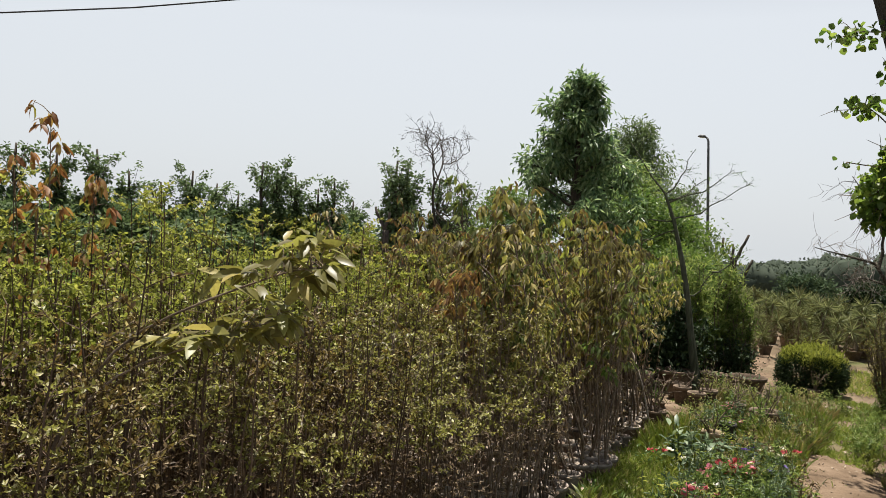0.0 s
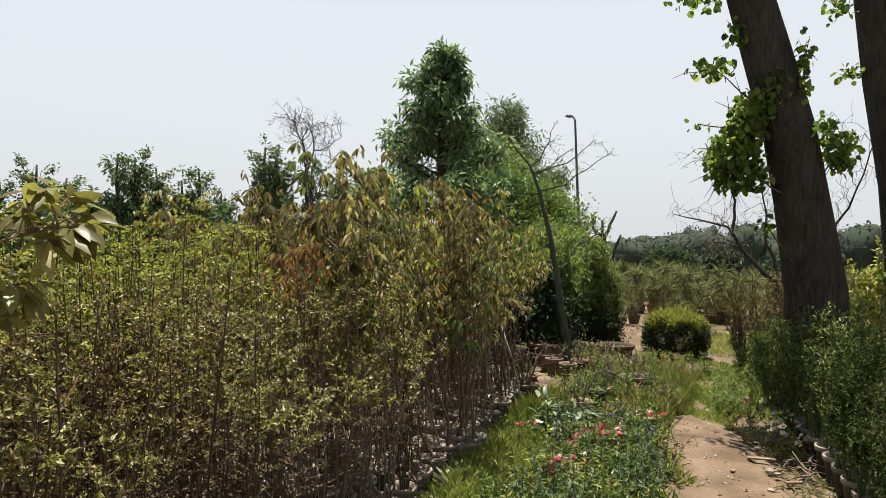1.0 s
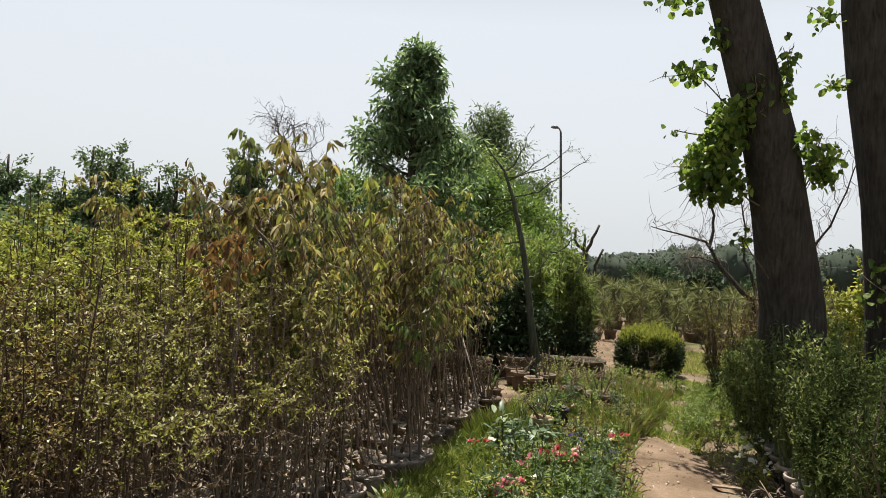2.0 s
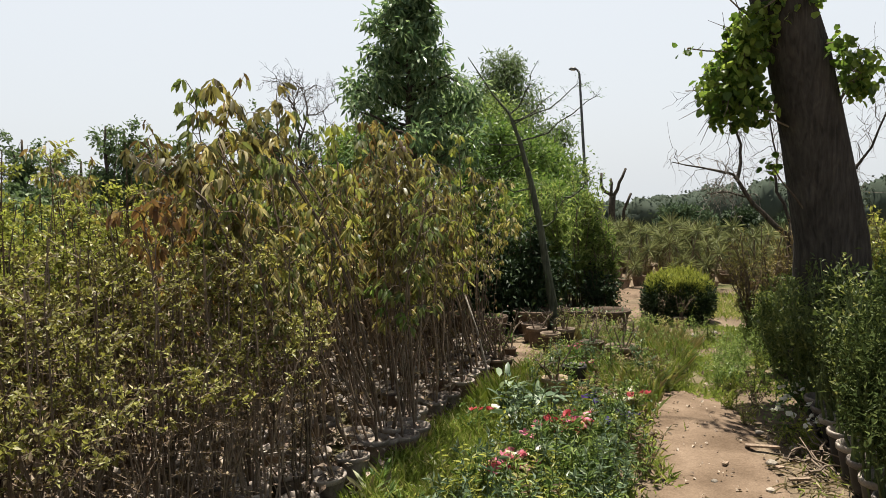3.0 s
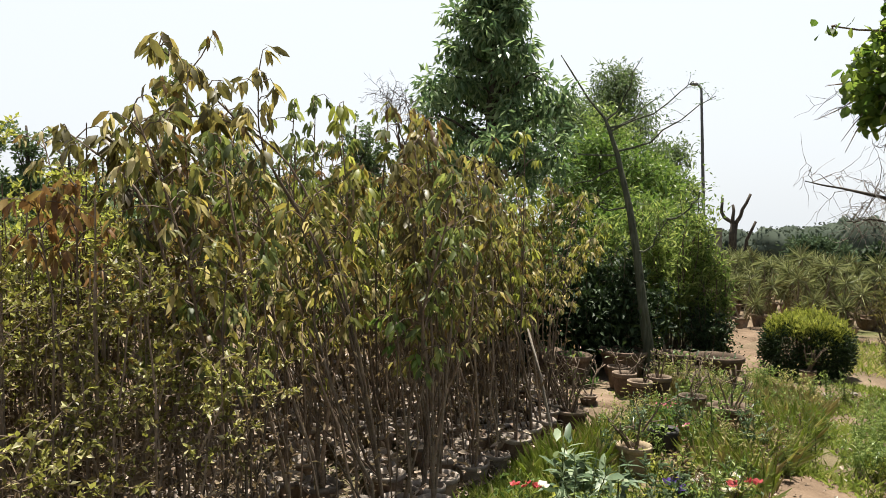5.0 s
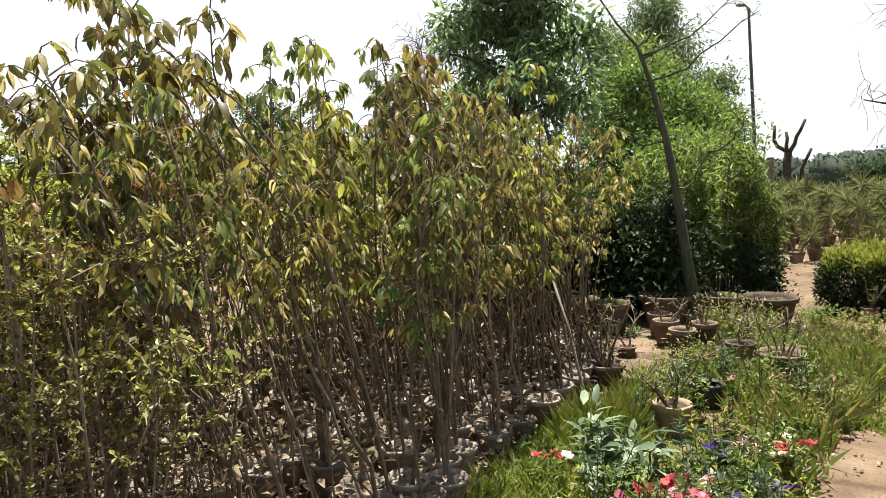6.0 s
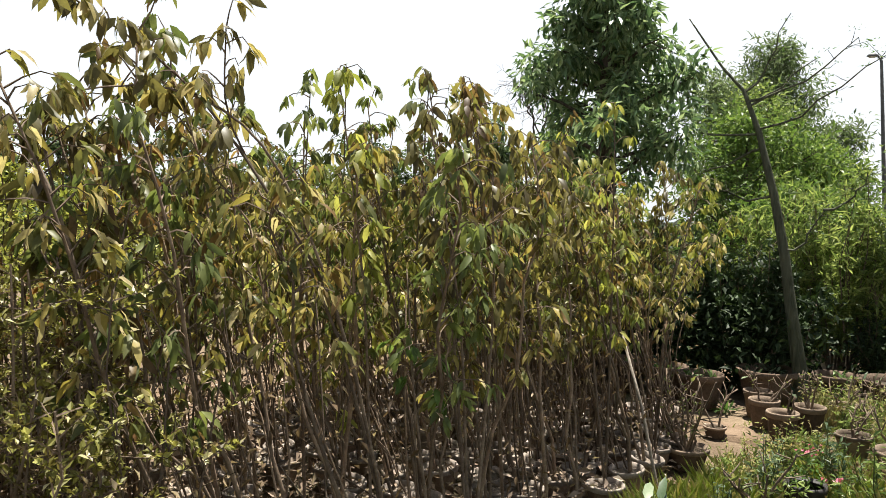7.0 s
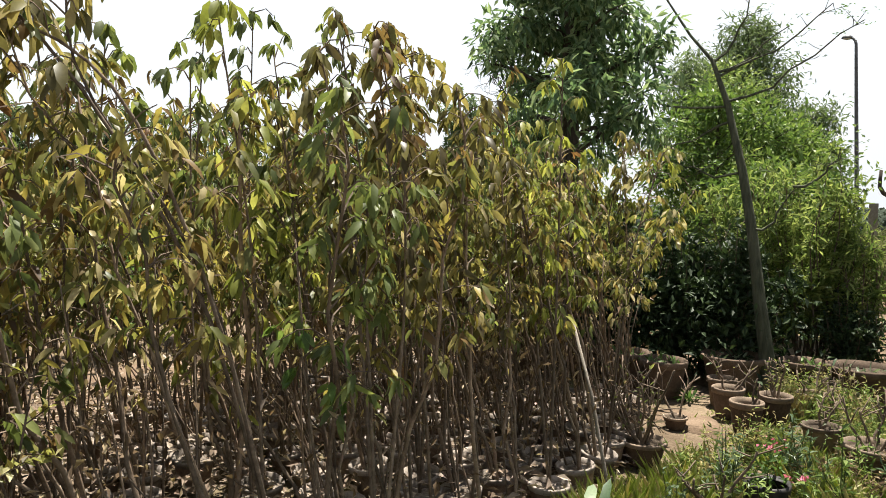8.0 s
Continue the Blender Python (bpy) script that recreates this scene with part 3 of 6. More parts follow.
def arching_sapling(seed, stems, material, tint, size, clusters, from_s=0.42, spread=0.6, group="tall potted saplings in the nursery bed"):
    """A sapling whose stems follow given lines, standing above its neighbours."""
    rng = np.random.default_rng(seed)
    x, y = stems[0][0][:2]
    size, clusters = size * 0.86, int(clusters * 1.3)
    own = thing("potted_sapling", f"arching potted sapling with large drooping {tint} leaves", "sapling", group, at=pose(x, y, -0.05))
    pot_parts(own, 0.122, 0.185, CLAY, rim=CRUST)
    leaf, fine = [], Geo()
    for line in stems:
        p = np.array(line, float) - (x, y, 0)
        k = np.linspace(0, 1, 14)
        q = along(p, k)
        for _ in range(2):
            q[1:-1] = (q[:-2] + q[1:-1] * 2 + q[2:]) / 4
        wood = Geo().add(*tube(q, np.linspace(0.009, 0.003, 14), 6))
        for c in range(clusters):
            s = from_s + (1 - from_s) * (c + rng.uniform(0, 1)) / clusters
            b = along(q, np.array([s]))[0]
            d = unit(rng.normal(0, 1, 3) * (1, 1, 0.3) + (0, 0, 0.35))
            tw = bend(rng, b, b + d * rng.uniform(0.04, 0.17), 4, 0.008, 0.03)
            fine.add(*tube(tw, np.linspace(0.004, 0.002, 4), 3, False))
            leaf.append(droop_cluster(rng, tw[-1], d, int(rng.integers(5, 9)), size, spread))
        leaf.append(droop_cluster(rng, q[-1], (0, 0, 0.3), 8, size))
        part("stem", wood, STEM, own, "thin arching stem", True)
    part("twig", fine, STEM, own, "", False, "stuff")
    b, w, ln = (np.concatenate(v) for v in zip(*leaf))
    part("foliage", Geo().add(*leaf_set(rng, b, w, ln, ln * 0.36, 0.12, 0.3)), material, own, f"drooping {tint} leaves", True)


arching_sapling(501, [[(-2.58, 6.5, 0.13), (-2.61, 6.25, 1.35), (-2.78, 6.04, 1.99), (-2.86, 5.93, 2.19), (-2.97, 5.78, 2.32), (-3.03, 5.55, 2.36), (-2.99, 5.26, 2.27)],
                      [(-2.58, 6.5, 0.13), (-2.66, 6.2, 1.5), (-2.95, 5.8, 2.28), (-3.05, 5.55, 2.5), (-2.95, 5.22, 2.62)],
                      [(-2.58, 6.5, 0.13), (-2.7, 6.25, 1.5), (-2.96, 5.84, 2.2), (-2.99, 5.87, 2.62)]], OLIVE_LEAF, "olive-brown", 0.12, 8, 0.6)
arching_sapling(502, [[(-2.95, 5.45, 0.13), (-2.85, 5.3, 1.5), (-2.95, 5.2, 1.95), (-3.27, 5.2, 2.11), (-3.62, 5.2, 2.26)], [(-2.95, 5.45, 0.13), (-3.0, 5.3, 1.6), (-3.12, 5.2, 2.2)]], OLIVE_LEAF, "olive-brown", 0.12, 8)
arching_sapling(503, [[(-3.05, 1.45, 0.13), (-3.0, 1.5, 1.2), (-2.85, 1.68, 1.62), (-2.67, 1.76, 1.78), (-2.46, 2.03, 1.93), (-2.3, 2.2, 2.03), (-2.2, 2.3, 2.04)], [(-3.05, 1.45, 0.13), (-2.98, 1.5, 1.1), (-2.75, 1.6, 1.56), (-2.53, 1.9, 1.70), (-2.3, 2.17, 1.82)]], SPREAD_LEAF, "yellow-green", 0.145, 14, 0.72, 1.0)
arching_sapling(504, [[(-5.0, 2.6, 0.13), (-4.95, 2.6, 1.5), (-5.05, 2.6, 2.9)], [(-5.0, 2.6, 0.13), (-5.2, 2.5, 1.4), (-5.3, 2.5, 2.6)], [(-5.0, 2.6, 0.13), (-4.9, 2.75, 1.4), (-4.8, 2.8, 2.5)]], RUST_LEAF, "rust-brown", 0.12, 16)
arching_sapling(505, [[(-3.75, 6.1, 0.13), (-3.75, 6.1, 1.6), (-3.80, 6.0, 2.45), (-3.82, 5.98, 2.78)], [(-3.75, 6.1, 0.13), (-3.7, 6.2, 1.6), (-3.55, 6.2, 2.5)]], OLIVE_GREEN_LEAF, "olive-green", 0.12, 12)
arching_sapling(506, [[(-3.1, 4.95, 0.13), (-3.08, 4.98, 1.3), (-2.97, 4.90, 1.97)], [(-3.1, 4.95, 0.13), (-3.1, 4.93, 1.2), (-3.10, 4.80, 1.92)]], AMBER_LEAF, "amber", 0.095, 8, 0.8)
arching_sapling(507, [[(-2.85, 6.55, 0.13), (-2.86, 6.5, 1.5), (-2.84, 6.32, 2.5)]], LIME_LEAF, "fresh green", 0.11, 10)
arching_sapling(509, [[(-2.95, 9.3, 0.13), (-2.9, 9.35, 1.3), (-2.75, 9.55, 2.15)], [(-2.95, 9.3, 0.13), (-2.85, 9.3, 1.2), (-2.55, 9.35, 1.75)], [(-2.95, 9.3, 0.13), (-3.1, 9.1, 1.3), (-3.2, 9.0, 1.9)]], DROOP_LEAF, "yellowing", 0.08, 18)
arching_sapling(510, [[(-3.2, 9.75, 0.13), (-3.15, 9.8, 1.3), (-2.95, 9.95, 2.2)], [(-3.2, 9.75, 0.13), (-3.05, 9.85, 1.4), (-2.75, 10.05, 1.9)]], LIME_LEAF, "yellow-green", 0.08, 20)
arching_sapling(508, [[(-2.95, 7.6, 0.13), (-3.0, 7.5, 1.5), (-3.1, 7.45, 2.55)], [(-2.95, 7.6, 0.13), (-2.7, 7.2, 1.6), (-2.6, 6.9, 2.4)]], DROOP_LEAF, "yellowing", 0.11, 12)
arching_sapling(511, [[(-3.64, 6.95, 0.13), (-3.6, 6.9, 1.5), (-3.64, 6.95, 2.72)], [(-3.64, 6.95, 0.13), (-3.75, 7.1, 1.4), (-3.85, 7.25, 2.45)]], OLIVE_GREEN_LEAF, "fresh green", 0.10, 13, 0.4)
arching_sapling(512, [[(-3.17, 7.15, 0.13), (-3.2, 7.1, 1.5), (-3.15, 7.15, 2.6)], [(-3.17, 7.15, 0.13), (-3.3, 7.0, 1.5), (-3.38, 6.9, 2.5)]], OLIVE_GREEN_LEAF, "green", 0.09, 16, 0.4)
arching_sapling(513, [[(-2.75, 8.35, 0.13), (-2.7, 8.3, 1.5), (-2.76, 8.38, 2.58)], [(-2.75, 8.35, 0.13), (-2.9, 8.3, 1.5), (-3.0, 8.15, 2.4)]], LIME_LEAF, "yellow-green", 0.095, 16, 0.35)
arching_sapling(514, [[(-3.5, 6.6, 0.13), (-3.5, 6.55, 1.5), (-3.5, 6.62, 2.62)], [(-3.5, 6.6, 0.13), (-3.4, 6.5, 1.6), (-3.3, 6.45, 2.35)]], OLIVE_GREEN_LEAF, "olive-green", 0.10, 8, 0.5)
arching_sapling(515, [[(-2.5, 6.85, 0.13), (-2.48, 6.75, 1.4), (-2.45, 6.5, 2.3)], [(-2.5, 6.85, 0.13), (-2.6, 6.8, 1.5), (-2.66, 6.6, 2.2)], [(-2.5, 6.85, 0.13), (-2.42, 6.9, 1.4), (-2.4, 6.85, 2.1)]], OLIVE_LEAF, "olive-green", 0.105, 13, 0.5)
arching_sapling(516, [[(-2.48, 6.62, 0.13), (-2.5, 6.55, 0.7), (-2.53, 6.48, 1.3)]], BRIGHT_LEAF, "fresh green", 0.10, 4, 0.75)
arching_sapling(517, [[(-3.2, 7.75, 0.13), (-3.15, 7.65, 1.4), (-3.14, 7.48, 2.62)], [(-3.2, 7.75, 0.13), (-3.3, 7.7, 1.5), (-3.42, 7.85, 2.66)], [(-3.2, 7.75, 0.13), (-3.0, 7.6, 1.5), (-2.92, 7.25, 2.5)]], YELLOWING_LEAF, "yellowing", 0.105, 15, 0.42)
arching_sapling(518, [[(-2.72, 7.25, 0.13), (-2.72, 7.15, 1.4), (-2.7, 6.95, 2.5)], [(-2.72, 7.25, 0.13), (-2.85, 7.1, 1.5), (-2.95, 6.95, 2.58)]], DROOP_LEAF, "yellowing green", 0.105, 15, 0.42)

# ---- trees ----
def tree(name, label, seed, trunk, radius, limbs, leaf_mat, bark, leaves, leaf_len, group="", at=None, leaf_ratio=0.5, clump=0.28, droop=0.0, twigs=5):
    """Tapered trunk along given points; limbs (start share, length, rise, spread angle) with twigs and leaves in uneven clumps."""
    rng = np.random.default_rng(seed)
    own = thing(name, label, "tree", group, at=at)
    p = np.asarray(trunk, float)
    w = Geo().add(*tube(p, np.linspace(radius, radius * 0.25, len(p)), 9))
    part("trunk", w, bark, own, "", True)
    wood, anchors, weights = Geo(), [], []
    for s, ln, rise, a in limbs:
        q = along(p, np.array([s]))[0]
        d = np.array([math.cos(a), math.sin(a), rise])
        d = d / np.linalg.norm(d)
        limb = bend(rng, q, q + d * ln, 6, 0.03 * ln, 0.05 * ln)
        wood.add(*tube(limb, np.linspace(radius * 0.38 * (1.1 - s), 0.006, 6), 5))
        for t in range(twigs):
            u = rng.uniform(0.3, 1.0)
            b = along(limb, np.array([u]))[0]
            e = b + unit(d + rng.normal(0, 0.7, 3)) * ln * rng.uniform(0.18, 0.42)
            tw = bend(rng, b, e, 4, 0.02 * ln)
            wood.add(*tube(tw, np.linspace(0.008, 0.003, 4), 3, False))
            anchors.append(tw[1:])
    part("branchwork", wood, bark, own)
    if leaves:
        a = np.concatenate(anchors)
        pick = a[rng.integers(0, len(a), leaves)]
        off = ball(rng, leaves) * (rng.uniform(0, 1, leaves) ** 0.6)[:, None] * clump
        way = unit(off) * 0.6 + ball(rng, leaves) * 0.6 + (0, 0, -droop)
        ln = rng.uniform(0.65, 1.25, leaves) * leaf_len
        part("crown", Geo().add(*leaf_set(rng, pick + off, way, ln, ln * leaf_ratio, 0.18, 0.12, True)), leaf_mat, own)
    return own


def ring_limbs(rng, n, s0, s1, length, rise):
    out = []
    for i in range(n):
        s = s0 + (s1 - s0) * (i + rng.uniform(0, 0.8)) / n
        out.append((s, length((s - s0) / (s1 - s0)) * rng.uniform(0.75, 1.2), rise * rng.uniform(0.6, 1.4), i * 2.4 + rng.normal(0, 0.3)))
    return out


r = np.random.default_rng(31)
straight = lambda rr, h, lean=(0, 0): bend(rr, (0, 0, -0.1), (lean[0], lean[1], h), 9, 0.03)
# the tall dense tree behind the hedge
tree("broadleaf_tree", "tall dense mid-green broadleaf tree behind the hedge", 41, straight(r, 5.1, (0.08, 0)), 0.17,
     ring_limbs(r, 34, 0.42, 0.99, lambda s: (0.97 + 0.26 * math.sin(37 * s)) * (1 - s) ** 0.75 + 0.10, 0.4), CROWN_LEAF, DARK_BARK, 10000, 0.14, at=pose(-5.0, 11.57, 0), leaf_ratio=0.36, clump=0.19, droop=0.45, twigs=6)
for x, y, h, spread, n in [(-8.2, 24.5, 6.35, 1.75, 10500), (-10.0, 25.2, 5.8, 1.5, 7000), (-6.9, 25.6, 4.3, 1.1, 4500)]:
    tree("feathery_tree", "light grey-green tree with a loose feathery crown", 42 + int(h * 10), straight(r, h), 0.14,
         ring_limbs(r, 40, 0.3, 0.98, lambda s, sp=spread: sp * (1 - s) ** 0.55 + 0.35, 1.1), FEATHER_LEAF, DARK_BARK, n, 0.17, "feathery trees", pose(x, y, 0), 0.3, 0.40, 0.25, 6)
for k, (x, y, h, sp) in enumerate([(-8.3, 15.6, 3.2, 1.3), (-5.2, 16.0, 3.3, 1.2), (-4.8, 17.6, 2.9, 0.9), (-6.6, 20, 4.2, 1.5), (-4.05, 15.2, 2.0, 0.75)]):
    tree("small_tree", "bushy fresh-green young tree behind the hedge", 50 + k, straight(r, h), 0.08,
         ring_limbs(r, 34, 0.12, 0.98, lambda s, sp=sp: sp * (1 - s) ** 0.5 + 0.3, 0.8), BRIGHT_LEAF if k != 3 else FRESH_LEAF, DARK_BARK, 8000, 0.11, "bushy young trees", pose(x, y, 0), 0.45, 0.35)


def polar(az, dist, z=0.0):
    return (-0.18 - dist * math.sin(radians(az)), 0.1 + dist * math.cos(radians(az)), z)


# poplars in the distance: bearing from the start of the walk, top's rise in degrees
first, tops = {}, {}
for k, (az, el, dist) in enumerate([(64, 4.4, 31), (61.5, 4.6, 33), (59, 4.5, 32), (56.8, 3.6, 34), (54.6, 2.6, 33), (52.4, 4.1, 33), (50.6, 2.8, 35), (49, 2.6, 34), (47.3, 4.6, 33), (46.2, 5.0, 34), (44.8, 3.8, 35),
                                   (43, 3.4, 34), (41.8, 3.9, 33), (40.2, 2.6, 35), (36.9, 5.6, 29), (36.0, 6.0, 30), (33.4, 4.4, 32), (31.4, 4.0, 34), (66.5, 4.5, 32), (70, 4.2, 33), (74, 4.5, 32), (78, 4.0, 34), (83, 4.3, 32)]):
    h = 2.09 + dist * math.tan(radians(el + 0.9))
    v = k % 4
    x, y, _ = polar(az, dist)
    if v not in first:
        rr = np.random.default_rng(60 + v)
        ob = tree("poplar_tree", "leafy blue-green poplar in the distance", 60 + v, straight(rr, 5.1), 0.13,
                  [(rr.uniform(0.1, 0.75), rr.uniform(0.9, 1.7), rr.uniform(2.2, 5), rr.uniform(0, 6.28)) for _ in range(24)] + ring_limbs(rr, 16, 0.08, 0.55, lambda s: 0.9, 1.2), POPLAR_LEAF, DARK_BARK, 3800, 0.16, "distant poplars", leaf_ratio=0.6, clump=0.15, twigs=4)
        first[v] = ob
        tops[v] = sorted(q.co.z for c in ob.children for q in c.data.vertices)[-60]
        ob.matrix_basis = pose(x, y, 0, 0, 0, 40 * k) @ Matrix.Diagonal((1.15, 1.15, h / tops[v], 1))
    else:
        copy_at(first[v], pose(x, y, 0, 0, 0, 40 * k) @ Matrix.Diagonal((1.15, 1.15, h / tops[v], 1)))


# bushy growth filling the field's far edge below the poplars
first = {}
rf = np.random.default_rng(77)
for k in range(46):
    az, dist = 29 + 58 * (k + rf.uniform(-0.3, 0.3)) / 46, rf.uniform(29, 40)
    x, y, _ = polar(az, dist)
    m = pose(x, y, 0, 0, 0, rf.uniform(0, 360)) @ Matrix.Diagonal((1, 1, rf.uniform(0.7, 1.1), 1))
    v = k % 4
    if v not in first:
        rr = np.random.default_rng(80 + v)
        first[v] = tree("bushy_tree", "low bushy green tree at the field's far edge", 80 + v, straight(rr, 2.5), 0.1,
                        ring_limbs(rr, 26, 0.05, 0.97, lambda s: 1.7 * (1 - s) ** 0.5 + 0.3, 0.6), POPLAR_LEAF if v else LIME_LEAF, DARK_BARK, 1700, 0.26, "bushy trees at the field's edge", leaf_ratio=0.6, clump=0.45)
        first[v].matrix_basis = m
    else:
        copy_at(first[v], m)


def bare_crown(name, label, seed, trunk, radius, order, at, bark=TWIG, spread=0.9, length=1.2, shrink=0.72, kids=3, rise=0.35):
    """A leafless tree: limbs that fork again and again."""
    rng = np.random.default_rng(seed)
    own = thing(name, label, "tree", at=at)
    p = np.asarray(trunk, float)
    part("trunk", Geo().add(*tube(p, np.linspace(radius, radius * 0.45, len(p)), 7)), bark, own, "", True)
    wood = Geo()

    def fork(q, d, ln, rad, left):
        e = q + d * ln
        b = bend(rng, q, e, 5, 0.05 * ln)
        wood.add(*tube(b, np.linspace(rad, rad * 0.6, 5), 4 if left < 2 else 5, False))
        if left:
            for c in range(kids):
                s = 1.0 if c < 2 else rng.uniform(0.4, 0.8)
                fork(along(b, np.array([s]))[0], unit(d + rng.normal(0, spread * 0.6, 3) + (0, 0, rise * 0.3)), ln * shrink * rng.uniform(0.8, 1.15), rad * 0.64, left - 1)

    d0 = unit(p[-1] - p[-2])
    for c in range(kids + 1):
        fork(p[-1] if c < 2 else p[-2], unit(d0 + rng.normal(0, spread * 0.7, 3)), length, radius * 0.42, order)
    part("branchwork", wood, bark, own)
    return own


rb = np.random.default_rng(5)
bare_crown("bare_tree", "leafless grey tree with a round twiggy crown", 71, bend(rb, (0, 0, -0.1), (0.3, 0, 4.5), 7, 0.12), 0.12, 5, pose(*polar(34.4, 31.5)), DARK_BARK, 1.35, 1.35, 0.73, 3, 0.25)


def stump_tree(seed, at, arms, h):
    rng = np.random.default_rng(seed)
    own = thing("pollarded_tree", "dark lopped tree with bare stubs", "tree", "lopped trees", at=at)
    part("trunk", Geo().add(*tube(bend(rng, (0, 0, -0.1), (0.05, 0, h), 6, 0.04), np.linspace(0.17, 0.13, 6), 8)), DARK_BARK, own, "", True)
    for dx, dz in arms:
        part("limb", Geo().add(*tube(bend(rng, (0.04, 0, h - 0.1), (dx, 0.1, h + dz), 6, 0.05, -0.12), np.linspace(0.085, 0.05, 6), 7)), DARK_BARK, own, "", True)


stump_tree(1, pose(-6.18, 31.4, 0), [(-0.42, 0.95), (-0.05, 0.7), (0.56, 1.1)], 2.2)
stump_tree(2, pose(-5.95, 31.6, 0), [(0.5, 1.3)], 1.0)
stump_tree(3, pose(*polar(37.6, 28)), [(-0.6, 0.9), (0.1, 0.7)], 2.6)


# ---- lamp post and cable ----
def lamp_post():
    own = thing("street_lamp", "tall dark steel street lamp leaning slightly", "street lamp", at=pose(-6.6, 29.36, 0, 0, -2.9, 0))
    part("pole", Geo().add(*tube([(0, 0, -0.2), (0, 0, 2.5), (0, 0, 5), (0, 0, 6.85), (-0.03, 0, 6.98)], [0.072, 0.062, 0.052, 0.042, 0.036], 10)), METAL, own, "", True)
    part("arm", Geo().add(*tube([(-0.01, 0, 6.93), (-0.08, 0, 7.03), (-0.17, 0, 7.06)], [0.04, 0.035, 0.035], 8)), METAL, own, "", True)
    head = part("lamp_head", Geo().add(*lathe([(0.0, 0.075), (0.08, 0.07), (0.15, 0.03), (0.17, -0.015), (0.14, -0.03)], 12, 0.55)), METAL, own, "", True)
    head.matrix_basis = pose(-0.24, 0, 7.08, 0, 8, 0)
    part("lens", Geo().add(*lathe([(0.0, -0.065), (0.08, -0.058), (0.13, -0.027)], 12, 0.55)), LAMP_GLASS, head, "frosted lens", True)
    return own


lamp_post()
cable = [polar(a, d, 2.11 + d * math.tan(radians(e))) for a, d, e in ((100, 18, 8.5), (82, 15, 11.0), (65.5, 13, 13.8), (57.3, 12.4, 15.75), (48.1, 12, 17.9), (35, 12, 20.8), (15, 10, 22), (-20, 10.8, 22), (-50, 15, 16))]
tagged(part("overhead_cable", Geo().add(*tube(cable, 0.012, 6)), WIRE, None, "", True), "thin black cable strung overhead", "cable")


# ---- leaning tree with bare limbs ----
def leaning_tree():
    rng = np.random.default_rng(9)
    own = thing("leaning_tree", "thin leaning grey tree with sparse flat twigs", "tree", at=pose(-2.92, 12.1, 0))
    pts = np.array([(0.03, 0, -0.1), (0, 0, 0.3), (-0.1, 0, 0.9), (-0.19, 0, 1.5), (-0.31, 0, 2.1), (-0.49, 0, 2.78), (-0.66, 0, 3.22), (-0.9, 0, 3.5), (-1.16, 0, 3.89), (-1.3, 0.0, 4.1)])
    part("trunk", Geo().add(*tube(pts, [0.10, 0.074, 0.058, 0.05, 0.042, 0.032, 0.02, 0.014, 0.010, 0.006], 9)), GREEN_BARK, own, "", True)
    bases, ways, lens = [], [], []
    for a, b in [((-0.5, 0, 2.8), (0.72, -0.1, 3.38)), ((-0.6, 0, 3.05), (0.4, 0.1, 3.62)), ((-0.49, 0, 2.75), (-1.85, -0.1, 3.15)), ((-0.2, 0, 1.55), (0.22, -0.1, 1.95)), ((0.2, -0.1, 1.95), (0.55, 0, 2.3)),
                 ((-0.66, 0, 3.2), (-0.2, 0, 3.95)), ((-0.45, 0, 2.6), (-1.3, 0.1, 2.45)), ((-0.3, 0, 2.1), (-0.9, -0.2, 2.2)), ((-0.6, 0, 3.1), (0.0, 0.2, 3.5))]:
        p = bend(rng, a, b, 7, 0.035, -0.05)
        g = Geo().add(*tube(p, np.linspace(0.015, 0.004, 7), 5))
        for k in range(9):
            q = along(p, np.array([rng.uniform(0.45, 1)]))[0]
            e = q + unit(rng.normal(0, 1, 3) * (1, 1, 0.35) + (0.2, 0, 0.35)) * rng.uniform(0.1, 0.28)
            g.add(*tube(bend(rng, q, e, 3, 0.01), (0.004, 0.003, 0.002), 3, False))
            n = 9
            bases.append(e + rng.normal(0, 0.045, (n, 3)) * (1, 1, 0.25))
            ways.append(ball(rng, n) * (1, 1, 0.3))
            lens.append(rng.uniform(0.02, 0.045, n))
        part("limb", g, GREEN_BARK, own)
    ln = np.concatenate(lens)
    part("foliage", Geo().add(*leaf_set(rng, np.concatenate(bases), np.concatenate(ways), ln, ln * 0.4, 0.1, 0.1, True)), GREEN_LEAF, own, "sparse flat sprays of tiny leaves")


leaning_tree()


